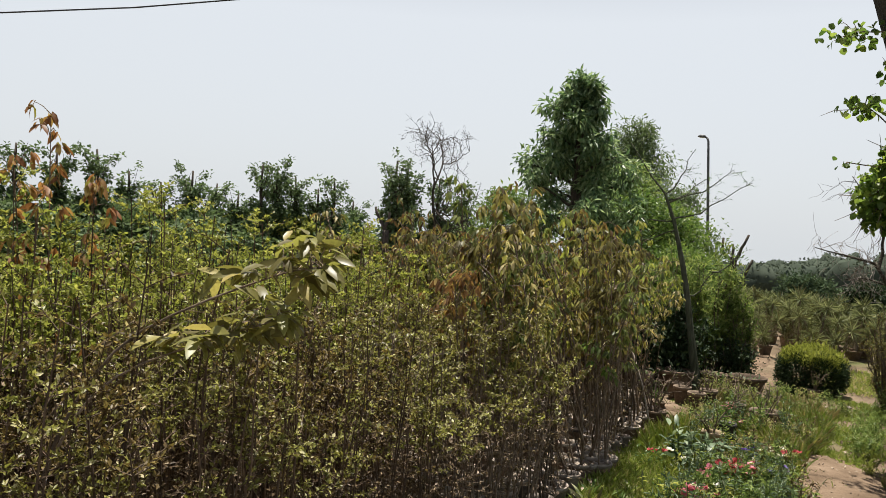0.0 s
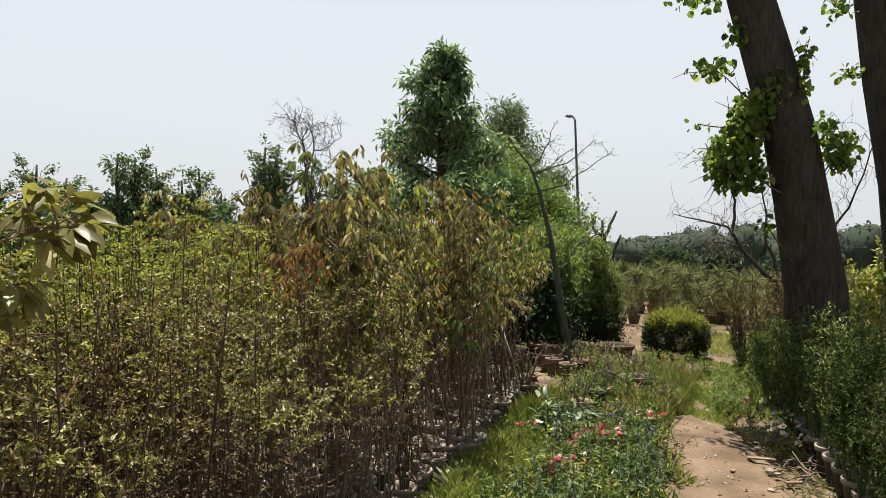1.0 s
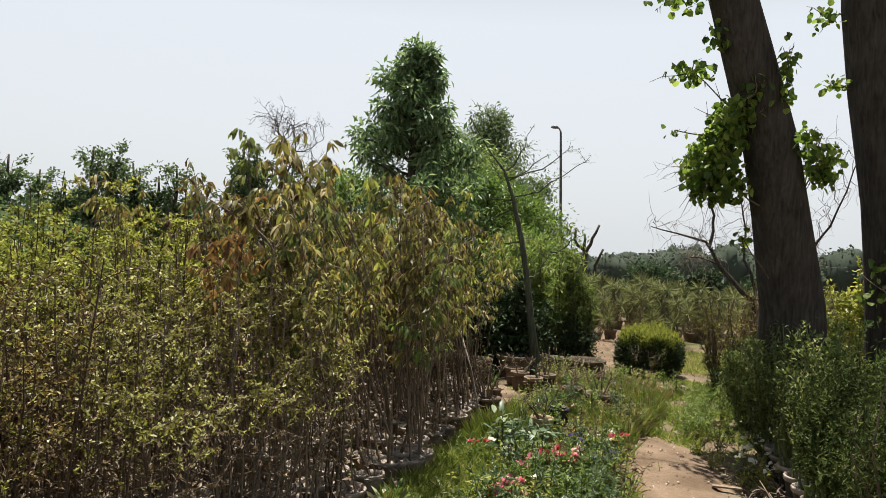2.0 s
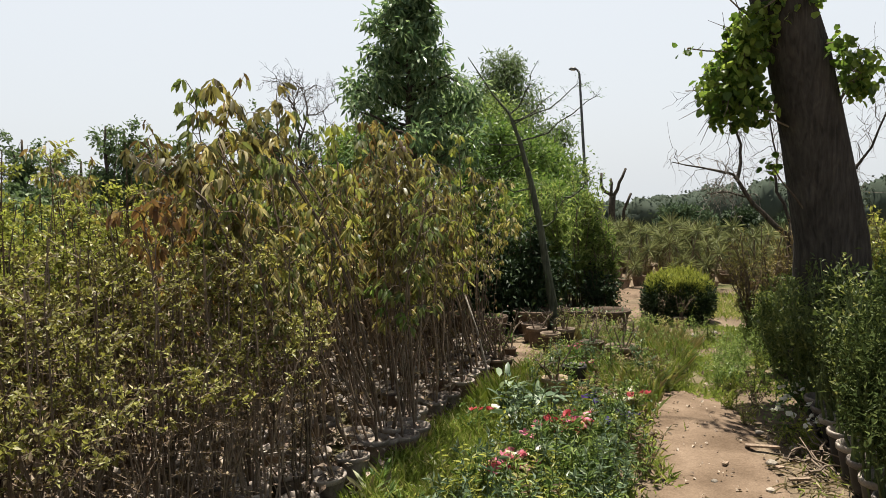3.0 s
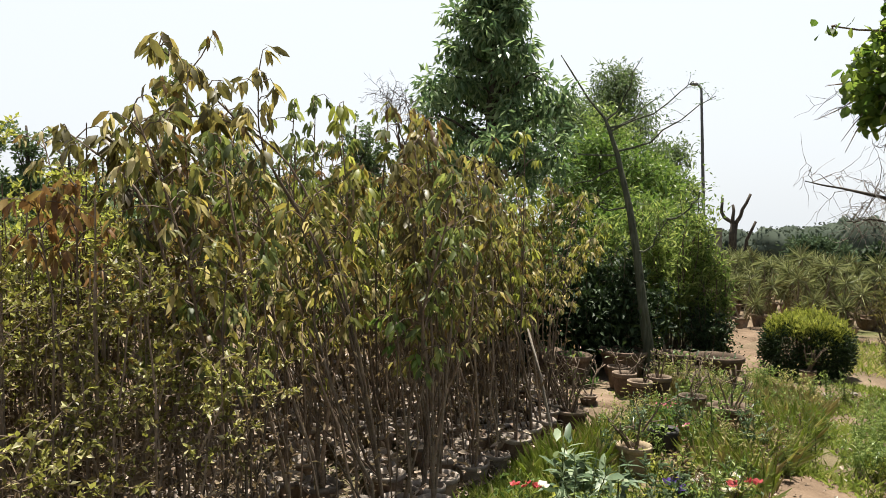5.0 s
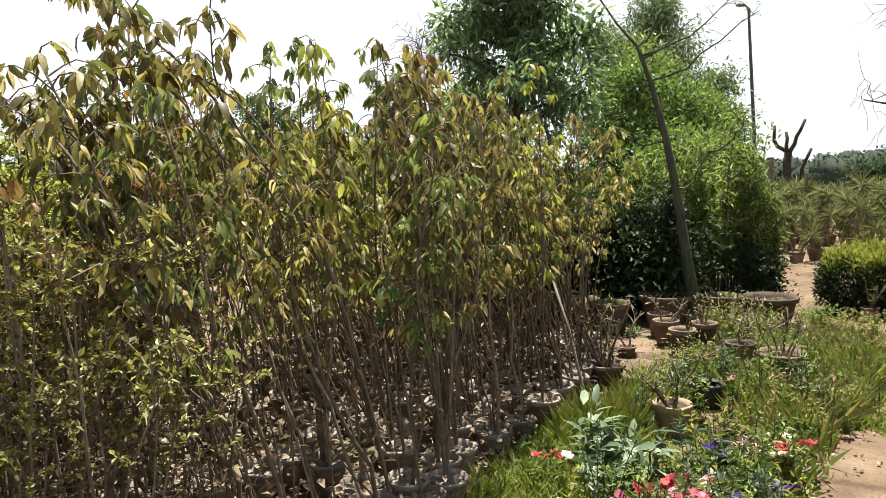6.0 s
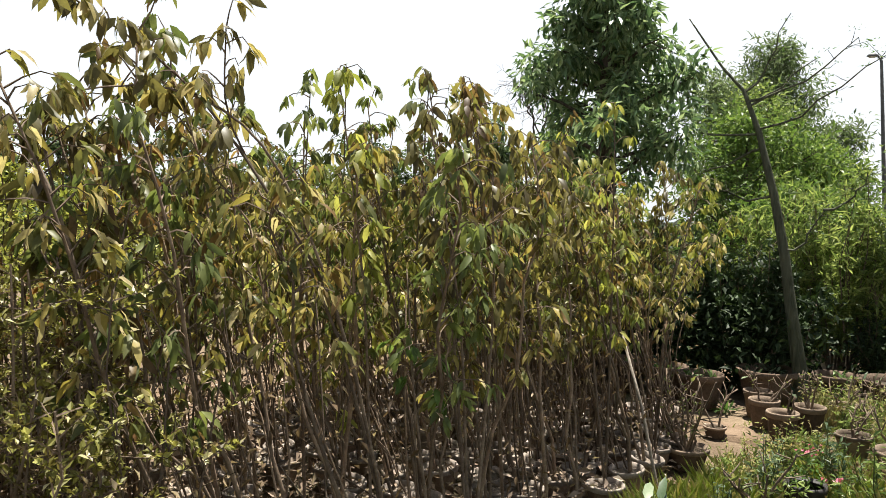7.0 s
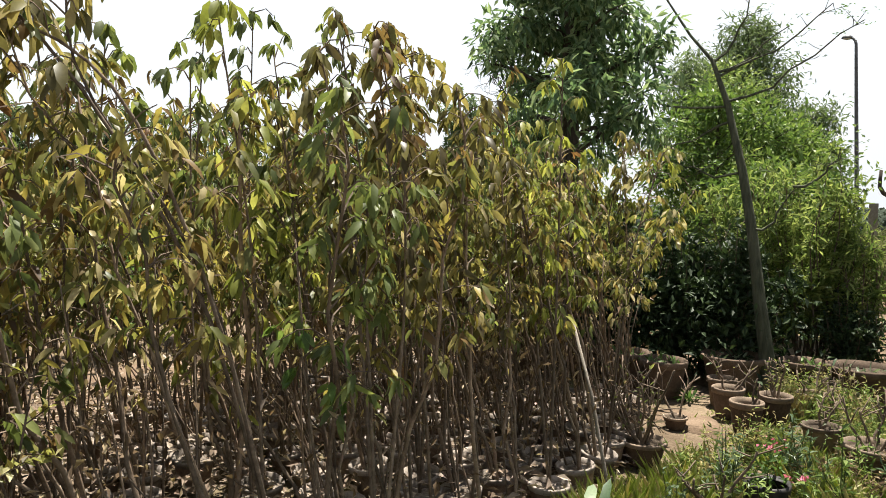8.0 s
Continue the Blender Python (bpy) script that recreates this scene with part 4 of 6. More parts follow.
# ---- shrubs ----
def shrub(name, label, seed, at, size, material, leaves, leaf_len, ratio=0.45, up=0.4, stems=14, group="", stem_mat=STEM, low=0.0, foot=0.02):
    """A shrub of many stems from the ground, its leaves in an uneven dome."""
    rng = np.random.default_rng(seed)
    rx, ry, h = size
    own = thing(name, label, "shrub", group, at=at)
    wood, pts = Geo(), []
    for s in range(stems):
        a, q = rng.uniform(0, 6.28), rng.uniform(0.1, 1) ** 0.6
        top = (rx * q * math.cos(a), ry * q * math.sin(a), h * (1 - 0.35 * q * q) * rng.uniform(0.8, 1.05))
        p = bend(rng, (0.15 * rx * math.cos(a), 0.15 * ry * math.sin(a), -0.05), top, 6, 0.03 * h)
        wood.add(*tube(p, np.linspace(0.014, 0.004, 6), 4, False))
        for t in range(6):
            b = along(p, np.array([rng.uniform(0.25, 1)]))[0]
            e = b + unit(rng.normal(0, 1, 3) + (0, 0, up)) * rng.uniform(0.12, 0.3) * max(rx, 0.4)
            tw = bend(rng, b, e, 4, 0.015)
            wood.add(*tube(tw, np.linspace(0.006, 0.002, 4), 3, False))
            pts.append(tw)
        pts.append(p[2:])
    part("branchwork", wood, stem_mat, own)
    a = np.concatenate(pts)
    base = a[rng.integers(0, len(a), leaves)] + rng.normal(0, 0.07 * max(rx, 0.5), (leaves, 3))
    if low:
        k = int(leaves * low)
        base[:k] = np.stack([rng.normal(0, rx * 0.5, k), rng.normal(0, ry * 0.5, k), rng.uniform(0.02, h * 0.6, k)], 1)
    base[:, 2] = np.where(base[:, 2] < foot, foot + rng.uniform(0, 0.35, leaves) * h, base[:, 2])
    ln = rng.uniform(0.6, 1.3, leaves) * leaf_len
    part("foliage", Geo().add(*leaf_set(rng, base, ball(rng, leaves) + (0, 0, up), ln, ln * ratio, 0.15, 0.15, True)), material, own)
    return own


# clipped bush with bright top growth by the end of the path
def clipped_bush(at, half, h):
    """A block of a bush with soft corners, leaves darkened for shade inside and below, pale new shoots for the sunlit
    top.
    """
    rng = np.random.default_rng(81)
    own = thing("clipped_bush", "broad clipped bush, coloured dark for shade below, yellow-green new shoots on top", "shrub", at=at)
    wood = Geo()
    for k in range(40):
        a, q = rng.uniform(0, 6.28), rng.uniform(0.1, 0.9)
        p = bend(rng, (0.25 * half[0] * math.cos(a), 0.25 * half[1] * math.sin(a), -0.05), (half[0] * q * math.cos(a), half[1] * q * math.sin(a), h * rng.uniform(0.5, 0.92)), 5, 0.02)
        wood.add(*tube(p, np.linspace(0.012, 0.004, 5), 4, False))
    part("branchwork", wood, STEM, own)
    n = 15000
    d = ball(rng, n)
    d = d / (np.abs(d) ** 3.2).sum(1, keepdims=True) ** (1 / 3.2) * rng.uniform(0.25, 1, (n, 1)) ** 0.35
    lump = 1 + 0.07 * np.sin(5 * d[:, :1] + 2) * np.sin(6 * d[:, 1:2]) + rng.normal(0, 0.03, (n, 1))
    p = d * lump * (half[0], half[1], h * 0.45) + (0, 0, h * 0.45)
    ln = rng.uniform(0.03, 0.06, n)
    # shade of the body and underside is put into this dark leaf colour
    part("foliage", Geo().add(*leaf_set(rng, p, d + ball(rng, n) * 0.8 + (0, 0, 0.3), ln, ln * 0.45, 0.15, 0.15, True)), DARK_LEAF, own, "small green leaves, darkened for the shaded body")
    n = 7500
    x, y = rng.uniform(-1, 1, n), rng.uniform(-1, 1, n)
    away = np.sqrt(x * x + y * y)
    inside = away < 0.9 + 0.08 * np.sin(7 * np.arctan2(y, x))
    x, y, away = x[inside], y[inside], away[inside]
    n = len(x)
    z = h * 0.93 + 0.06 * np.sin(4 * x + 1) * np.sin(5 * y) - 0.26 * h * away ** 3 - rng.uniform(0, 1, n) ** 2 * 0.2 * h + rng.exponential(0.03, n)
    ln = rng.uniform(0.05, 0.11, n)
    part("top_growth", Geo().add(*leaf_set(rng, np.stack([x * half[0] * 1.03, y * half[1] * 1.03, z], 1), rng.normal(0, 0.5, (n, 3)) + (0, 0, 0.9), ln, ln * 0.2, 0.1, 0.15, True)), LIME_LEAF, own, "yellow-green new shoots, pale for the sunlit top")


clipped_bush(pose(-1.38, 13.75, -0.05), (0.54, 0.48), 0.80)
# upright green shrubs right of the leaning tree
shrub("willowy_shrub", "tall bushy willow-leaved green shrub beside the leaning tree", 83, pose(-2.98, 13.5, 0), (0.62, 0.55, 2.5), WILLOW_LEAF, 5200, 0.12, 0.24, 0.1, 24)
shrub("willowy_shrub", "bushy willow-leaved green shrub beside the leaning tree", 84, pose(-2.62, 13.65, 0), (0.36, 0.36, 1.85), WILLOW_LEAF, 2600, 0.115, 0.24, 0.1, 18)
shrub("willowy_shrub", "tall light-green willow-leaved shrub behind the leaning tree", 85, pose(-3.75, 13.8, 0), (0.7, 0.6, 2.7), WILLOW_LEAF, 5000, 0.12, 0.24, 0.1, 22)
shrub("dark_shrub", "low dense shade-darkened green shrub beside the leaning tree", 89, pose(-2.5, 13.35, 0), (0.32, 0.32, 0.95), DARK_LEAF, 4500, 0.06, 0.45, 0.3, 18, low=0.4)
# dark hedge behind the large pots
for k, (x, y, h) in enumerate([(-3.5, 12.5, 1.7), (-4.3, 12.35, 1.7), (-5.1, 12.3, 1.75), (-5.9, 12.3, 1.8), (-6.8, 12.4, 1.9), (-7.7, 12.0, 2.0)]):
    shrub("dark_shrub", "dense shade-darkened green shrub in a shaded hedge", 90 + k, pose(x, y, 0), (0.65, 0.55, h), DARK_LEAF, 7500, 0.095, 0.45, 0.2, 22, "dark hedge shrubs", low=0.45)
# yellow-green shrubs beyond the nursery bed
for k in range(12):
    x, y = -8.6 - 0.5 * math.sin(k * 2.1), -1.5 + k * 1.08
    shrub("hedge_shrub", "loose yellow-green shrub behind the nursery bed", 110 + k, pose(x, y, 0), (0.75, 0.7, 1.75 + 0.2 * math.sin(k * 1.7)), LIME_LEAF if k % 3 else GREEN_LEAF, 2600, 0.09, 0.45, 0.5, 16, "yellow-green shrubs behind the bed")


# ---- yucca bed ----
def yucca(seed):
    rng = np.random.default_rng(seed)
    own = thing("yucca_plant", "spiky yucca with bare stems and dry leaves in a clay pot", "yucca", "spiky yuccas beyond the clipped bush")
    pot_parts(own, 0.17, 0.26, CLAY, sides=12)
    b, w, dry = [], [], []
    for s in range(3):
        top = np.array([rng.normal(0, 0.2), rng.normal(0, 0.2), rng.uniform(0.55, 1.25)])
        low = top * (0.15, 0.15, 0) + (0, 0, 0.2)
        part("stem", Geo().add(*tube(bend(rng, low, top, 5, 0.015), (0.026, 0.022, 0.02, 0.02, 0.02), 5)), YUCCA_STEM, own)
        n = 60
        b.append(np.repeat(top[None], n, 0) + rng.normal(0, 0.015, (n, 3)))
        w.append(ball(rng, n) + (0, 0, 0.25))
        q = low + (top - low) * rng.uniform(0.3, 0.97, (34, 1))
        dry.append(q + rng.normal(0, 0.025, (34, 3)) * (1, 1, 0))
    dry = np.concatenate(dry)
    part("dry_foliage", Geo().add(*leaf_set(rng, dry, ball(rng, len(dry)) * (1, 1, 0.3) + (0, 0, -0.8), rng.uniform(0.14, 0.24, len(dry)), 0.022, 0.1, 0.1, True)), YUCCA_DRY, own, "dry hanging lower leaves")
    b, w = np.concatenate(b), np.concatenate(w)
    ln = rng.uniform(0.24, 0.37, len(b))
    part("foliage", Geo().add(*leaf_set(rng, b, w, ln, 0.024, 0.1, 0.12, True)), YUCCA_LEAF, own, "pale green sword leaves")
    return own


first = {}
ry = np.random.default_rng(17)
for i in range(96):
    front = i < 20
    x, y = (-3.9 + 0.41 * i + ry.normal(0, 0.1), 18.2 + 0.04 * i + ry.normal(0, 0.25)) if front else (ry.uniform(-5.4, 4.2), ry.uniform(19.0, 23.5))
    m = pose(x, y, -0.05, 0, 0, ry.uniform(0, 360)) @ Matrix.Scale(ry.uniform(0.8, 1.06) * (1.0 if front else 1.08), 4)
    v = i % 4
    if v in first:
        copy_at(first[v], m)
    else:
        first[v] = yucca(200 + v)
        first[v].matrix_basis = m


# ---- far woods ----
SPHERE, SPHERE_FACES = lathe([(0.02, -1), (0.38, -0.92), (0.71, -0.71), (0.92, -0.38), (1, 0), (0.92, 0.38), (0.71, 0.71), (0.38, 0.92), (0.02, 1)], 12)
SPHERE = np.asarray(SPHERE, float)


def far_woods():
    rng = np.random.default_rng(3)
    g = Geo()
    for i in range(620):
        az = rng.uniform(-45, 30) if i < 430 else rng.uniform(30, 110)
        dist = rng.uniform(46, 78)
        x, y, _ = polar(az, dist)
        rise = 1.3 if az < 4 else max(0.15, 1.3 - 0.2 * (az - 4))
        h = (2.0 + dist * math.tan(radians(rise))) * (rng.uniform(0.72, 1.04) + 0.06 * math.sin(az * 1.7) + 0.05 * math.sin(az * 0.63))
        # a lumpy heart, with a loose coat of leaves
        lump = 1 + 0.22 * np.sin(5 * SPHERE[:, :1] + az) * np.sin(6 * SPHERE[:, 2:] + dist) + rng.normal(0, 0.05, (len(SPHERE), 1))
        g.add(SPHERE * lump * (1.25, 1.25, h * 0.46) + (x, y, h * 0.46), SPHERE_FACES)
        n = 380
        c = ball(rng, n) * (1.5, 1.5, h * 0.5) * rng.uniform(0.6, 1, (n, 1)) + (x, y, h * 0.5)
        ln = rng.uniform(0.12, 0.26, n)
        g.add(*leaf_set(rng, c, ball(rng, n) + (0, 0, 0.4), ln, ln * 0.7, 0.2, 0.1, True))
    ob = part("far_woods", g, FAR_LEAF, smooth=True)
    return tagged(ob, "distant band of green woodland, greyed in colour for haze", "woodland", kind="stuff")


far_woods()


def scrub():
    rng = np.random.default_rng(13)
    n = 26000
    az = rng.uniform(-40, 45, n)
    dist = rng.uniform(24, 48, n)
    x, y = -0.18 - dist * np.sin(np.radians(az)), 0.1 + dist * np.cos(np.radians(az))
    hump = 0.5 + 0.5 * np.sin(x * 0.9 + 2 * np.sin(y * 0.31)) * np.sin(y * 0.7 + x * 0.2)
    z = rng.uniform(0, 1, n) * (0.25 + 0.65 * hump)
    ln = rng.uniform(0.18, 0.42, n)
    g = Geo().add(*leaf_set(rng, np.stack([x, y, z], 1), ball(rng, n) + (0, 0, 0.5), ln, ln * 0.45, 0.2, 0.1, True))
    return tagged(part("scrub", g, SCRUB_LEAF), "rough green scrub covering the ground beyond the yuccas", "scrub", kind="stuff")


scrub()
for k, (x, y, h, sp, mat) in enumerate([(-3.6, 34.0, 1.7, 1.2, DULL_LEAF), (-1.5, 35.5, 1.6, 0.6, DARK_LEAF), (1.5, 36.0, 1.7, 1.2, DULL_LEAF)]):
    rr = np.random.default_rng(95 + k)
    tree("spreading_tree", "low spreading round-headed green tree beyond the yuccas", 95 + k, straight(rr, h * 0.8), 0.1,
         ring_limbs(rr, 26, 0.3, 0.97, lambda s, sp=sp: sp * (1 - s) ** 0.4 + 0.2, 0.35), mat, DARK_BARK, 2600, 0.2, "round-headed trees", pose(x, y, 0), 0.5, 0.35)


# ---- the big trunks on the path's far side ----
def big_trunk(seed, at, pts, radii, label):
    rng = np.random.default_rng(seed)
    own = thing("big_tree", label, "tree", at=at)
    p = np.asarray(pts, float)
    v, f = tube(p, radii, 22)
    v = np.array([q + 0.028 * noise.noise(Vector((q[0] * 3, q[1] * 3, q[2] * 1.2))) * np.array([1, 1, 0]) for q in v])
    part("trunk", Geo().add(v, f), BARK, own, "thick furrowed grey-brown trunk", True)
    return own, rng


def heart_sprays(own, rng, spots, axis):
    """Shoots on the trunk with hanging heart-shaped leaves: (place, radius, leaves)."""
    for c, rad, n in spots:
        c = np.asarray(c, float)
        root = min(axis, key=lambda q: abs(q[2] - c[2] + 0.25))
        wood = Geo().add(*tube(bend(rng, root, c, 6, 0.02), np.linspace(0.012, 0.006, 6), 5, False))
        for k in range(max(2, n // 14)):
            e = c + rng.normal(0, 0.6, 3) * rad
            wood.add(*tube(bend(rng, c, e, 4, 0.02), (0.007, 0.005, 0.004, 0.002), 4, False))
        shoot = part("shoot", wood, STEM, own)
        b = c + ball(rng, n) * (rng.uniform(0, 1, (n, 1)) ** 0.5) * np.asarray(rad)
        ln = rng.uniform(0.06, 0.105, n)
        part("foliage", Geo().add(*leaf_set(rng, b, ball(rng, n) * 0.7 + (0, 0, -0.7), ln, ln * 0.95, 0.1, 0.15)), HEART_LEAF, shoot, "hanging heart-shaped leaves")


AXIS_1 = [(0.62, 10.4, -0.15), (0.60, 10.38, 0.3), (0.55, 10.3, 1.45), (0.38, 10.1, 2.5), (0.22, 9.9, 3.3), (-0.06, 9.7, 4.25), (-0.24, 9.58, 4.9), (-0.46, 9.45, 5.7), (-0.38, 9.8, 6.5), (0.25, 10.6, 7.6)]
own, rng = big_trunk(301, pose(0, 0, 0), AXIS_1, [0.50, 0.42, 0.345, 0.305, 0.28, 0.26, 0.255, 0.25, 0.24, 0.2], "thick leaning tree trunk with leafy heart-leaved shoots")
heart_sprays(own, rng, [((-0.36, 9.7, 2.98), (0.34, 0.38, 0.42), 820), ((-0.2, 9.6, 3.45), (0.25, 0.3, 0.34), 380), ((-0.12, 9.55, 2.75), (0.2, 0.3, 0.16), 70), ((0.78, 9.95, 3.05), (0.2, 0.25, 0.28), 200), ((0.6, 9.7, 3.3), (0.12, 0.2, 0.22), 45),
                        ((0.05, 9.5, 3.75), (0.2, 0.2, 0.25), 50), ((-0.6, 9.4, 4.0), (0.32, 0.3, 0.14), 70), ((0.36, 9.6, 4.0), (0.1, 0.25, 0.45), 70), ((-0.75, 9.4, 4.85), (0.4, 0.3, 0.2), 80), ((-0.35, 9.5, 4.4), (0.15, 0.3, 0.2), 45), ((0.0, 9.6, 2.2), (0.1, 0.1, 0.12), 14), ((-0.75, 9.4, 3.35), (0.3, 0.1, 0.1), 9)], AXIS_1)
AXIS_2 = [(1.85, 11.2, -0.15), (1.82, 11.2, 0.4), (1.72, 11.1, 1.6), (1.60, 11.0, 2.75), (1.40, 11.0, 4.05), (1.28, 11.0, 5.1), (1.2, 10.9, 6.4), (1.2, 10.8, 7.8)]
own, rng = big_trunk(302, pose(0, 0, 0), AXIS_2, [0.46, 0.38, 0.33, 0.32, 0.32, 0.32, 0.3, 0.26], "thick upright tree trunk with leafy shoots")
heart_sprays(own, rng, [((0.85, 10.9, 4.95), (0.25, 0.3, 0.22), 45), ((0.95, 10.9, 4.15), (0.22, 0.3, 0.14), 26), ((1.5, 10.6, 1.7), (0.3, 0.3, 0.5), 60)], AXIS_2)
# unseen crowns, added out of view only to shade the trunks and shrubs below
for k, (x, y, lean) in enumerate([(0.25, 10.6, (2.7, 2.4)), (1.2, 10.9, (2.4, 2.6))]):
    rr = np.random.default_rng(310 + k)
    tree("tree_crown", "unseen wide leafy crown added high above to shade the border", 310 + k, bend(rr, (0, 0, 0), (lean[0], lean[1], 1.6), 6, 0.05), 0.2,
         ring_limbs(rr, 28, 0.55, 0.98, lambda s: 1.1 * (1 - s) ** 0.4 + 0.4, 0.25), HEART_LEAF, BARK, 4600, 0.16, "leafy crowns", pose(x, y, 7.3), 0.8, 0.4)


# bare crooked shrub behind the trunk
def bare_shrub():
    rng = np.random.default_rng(321)
    own = thing("bare_shrub", "leafless crooked shrub with fine hanging twigs", "shrub", at=pose(0, 13, 0))
    part("trunk", Geo().add(*tube([(0.3, 0, -0.1), (0.26, 0, 0.6), (0.22, 0, 1.1), (0.24, 0, 1.55)], [0.09, 0.08, 0.07, 0.05], 8)), DARK_BARK, own, "", True)
    lines = [([(0.22, 0, 1.35), (-0.11, 0, 1.62), (-0.34, -0.05, 1.92), (-0.49, -0.1, 2.19), (-0.62, -0.1, 2.28), (-1.0, -0.1, 2.35), (-1.35, -0.1, 2.46)], 0.045),
             ([(-0.46, -0.08, 2.15), (-0.44, 0, 2.5), (-0.47, 0, 2.85), (-0.6, 0, 3.2), (-0.9, 0, 3.6)], 0.03), ([(0.24, 0, 1.5), (0.29, 0, 2.1), (0.2, 0.05, 2.6), (0.3, 0.1, 3.2)], 0.04),
             ([(0.26, 0, 1.6), (0.5, 0.1, 2.2), (0.75, 0.1, 3.0), (1.0, 0.1, 3.9)], 0.035), ([(0.24, 0, 1.45), (0.0, 0.1, 2.1), (0.02, 0.1, 2.5), (-0.1, 0.1, 3.3)], 0.03), ([(0.26, 0, 1.5), (0.8, 0, 2.0), (1.2, 0, 2.6), (1.5, 0, 3.6)], 0.035), ([(-0.3, 0, 1.9), (-0.7, 0, 2.0), (-0.9, 0, 1.95)], 0.015)]
    for line, rad in lines:
        p = along(np.array(line, float), np.linspace(0, 1, 12)) + rng.normal(0, 0.012, (12, 3))
        part("limb", Geo().add(*tube(p, np.linspace(rad, 0.007, 12), 6)), DARK_BARK, own, "", True)
        g = Geo()
        for k in range(16):
            q = along(p, np.array([rng.uniform(0.35, 1)]))[0]
            d = unit(rng.normal(0, 1, 3) + (0, 0, 0.5))
            tw = bend(rng, q, q + d * rng.uniform(0.25, 0.6), 6, 0.03, 0.05)
            g.add(*tube(tw, np.linspace(0.006, 0.002, 6), 3, False))
            for j in range(5):
                u = along(tw, np.array([rng.uniform(0.3, 1)]))[0]
                g.add(*tube(bend(rng, u, u + unit(rng.normal(0, 1, 3) + (0, 0, -0.4)) * rng.uniform(0.15, 0.4), 4, 0.02), (0.003, 0.0025, 0.002, 0.0015), 3, False))
        part("branchwork", g, TWIG, own)


bare_shrub()


# ---- shrubs along the path's far side ----
def dark_pot(own):
    pot_parts(own, 0.14, 0.24, DARK_POT, "black plastic nursery pot", rim=CRUST)


for k in range(11):
    y = 5.5 + 0.31 * k
    x = 0.50 + 0.13 * (8.0 - y)
    # the nearer shrubs get the leaf colour darkened to stand for shade
    look_of = [(SHADY_LEAF, "dense shade-darkened green", 2100, 0.042), (BORDER_LEAF, "small yellowish green", 900, 0.038), (BORDER_LEAF, "loose green", 1200, 0.05)][0 if k < 7 else 1 if k == 8 else 2]
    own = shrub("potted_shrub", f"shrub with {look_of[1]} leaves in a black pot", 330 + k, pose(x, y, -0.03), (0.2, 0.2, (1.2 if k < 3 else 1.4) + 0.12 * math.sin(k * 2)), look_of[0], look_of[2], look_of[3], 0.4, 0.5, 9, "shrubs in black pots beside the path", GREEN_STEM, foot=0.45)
    dark_pot(own)
for k, (x, y, h) in enumerate([(0.35, 9.2, 1.25), (0.8, 8.8, 1.4), (0.5, 9.9, 1.3), (1.1, 9.6, 1.4), (0.1, 10.6, 1.0), (1.3, 8.0, 1.3), (1.4, 7.0, 1.4), (1.3, 6.0, 1.5), (1.7, 8.9, 1.4), (0.4, 11.2, 1.0), (1.0, 10.9, 1.1), (1.9, 7.6, 1.5), (1.9, 10.1, 1.4), (0.0, 12.0, 0.9), (0.9, 12.2, 1.3)]):
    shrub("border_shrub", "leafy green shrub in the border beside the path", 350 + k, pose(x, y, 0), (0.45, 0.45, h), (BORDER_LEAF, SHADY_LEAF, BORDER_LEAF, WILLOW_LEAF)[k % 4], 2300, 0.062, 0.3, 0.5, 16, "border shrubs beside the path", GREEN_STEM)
shrub("fern_bush", "dense feathery green bush beside the path, colour darkened for shade", 370, pose(0.95, 5.3, 0), (0.45, 0.5, 1.5), SHADY_LEAF, 6000, 0.05, 0.2, 0.3, 30)


for k, (x, y, h, mat) in enumerate([(-0.2, 12.8, 1.55, OLIVE_LEAF), (0.4, 12.5, 1.7, BROWN_FINE_LEAF), (0.95, 13.2, 1.9, OLIVE_LEAF)]):
    shrub("wispy_shrub", "loose half-dry brownish-green shrub behind the tree trunks", 373 + k, pose(x, y, 0), (0.5, 0.4, h), mat, 2600, 0.06, 0.22, 0.6, 30, "half-dry shrubs behind the trunks")


# ---- large clay pots by the hedge ----
# clay darkened in colour for the shade the hedge pots stand in
BIG_CLAY = rough_material("shade_darkened_clay", (0.065, 0.045, 0.033), (0.14, 0.098, 0.07), 6, 0.9, 0.35, 0.008, 50)
RIM_CLAY = rough_material("worn_clay_rim", (0.10, 0.076, 0.056), (0.22, 0.167, 0.122), 8, 0.9, 0.35, 0.006)
STUB_CLAY = rough_material("dark_brown_clay", (0.078, 0.056, 0.04), (0.165, 0.118, 0.085), 8, 0.9, 0.35, 0.006)
for x, y, rad, h in [(-3.58, 11.3, 0.22, 0.36), (-4.03, 11.45, 0.22, 0.35), (-4.5, 11.4, 0.22, 0.36), (-5.2, 11.3, 0.25, 0.4), (-3.22, 12.05, 0.30, 0.36), (-2.68, 12.4, 0.22, 0.34), (-2.2, 12.55, 0.30, 0.34), (-5.8, 11.3, 0.23, 0.36)]:
    own = thing("large_pot", "large clay pot below the hedge, coloured dark for its shade, with soil", "pot", "large clay pots below the hedge", at=pose(x, y, -0.05, 0, 0, 40 * x))
    pot_parts(own, rad, h, BIG_CLAY, sides=24, fill=DARK_SOIL, rim=STUB_CLAY)
    rng = np.random.default_rng(int(-1000 * x))
    n = 26
    b = rng.normal(0, rad * 0.45, (n, 3)) * (1, 1, 0) + (0, 0, h * 0.86)
    ln = rng.uniform(0.05, 0.14, n)
    part("foliage", Geo().add(*leaf_set(rng, b, ball(rng, n) + (0, 0, 0.8), ln, ln * 0.25)), GREEN_LEAF if rad < 0.3 else GREY_LEAF, own, "sparse small green leaves")


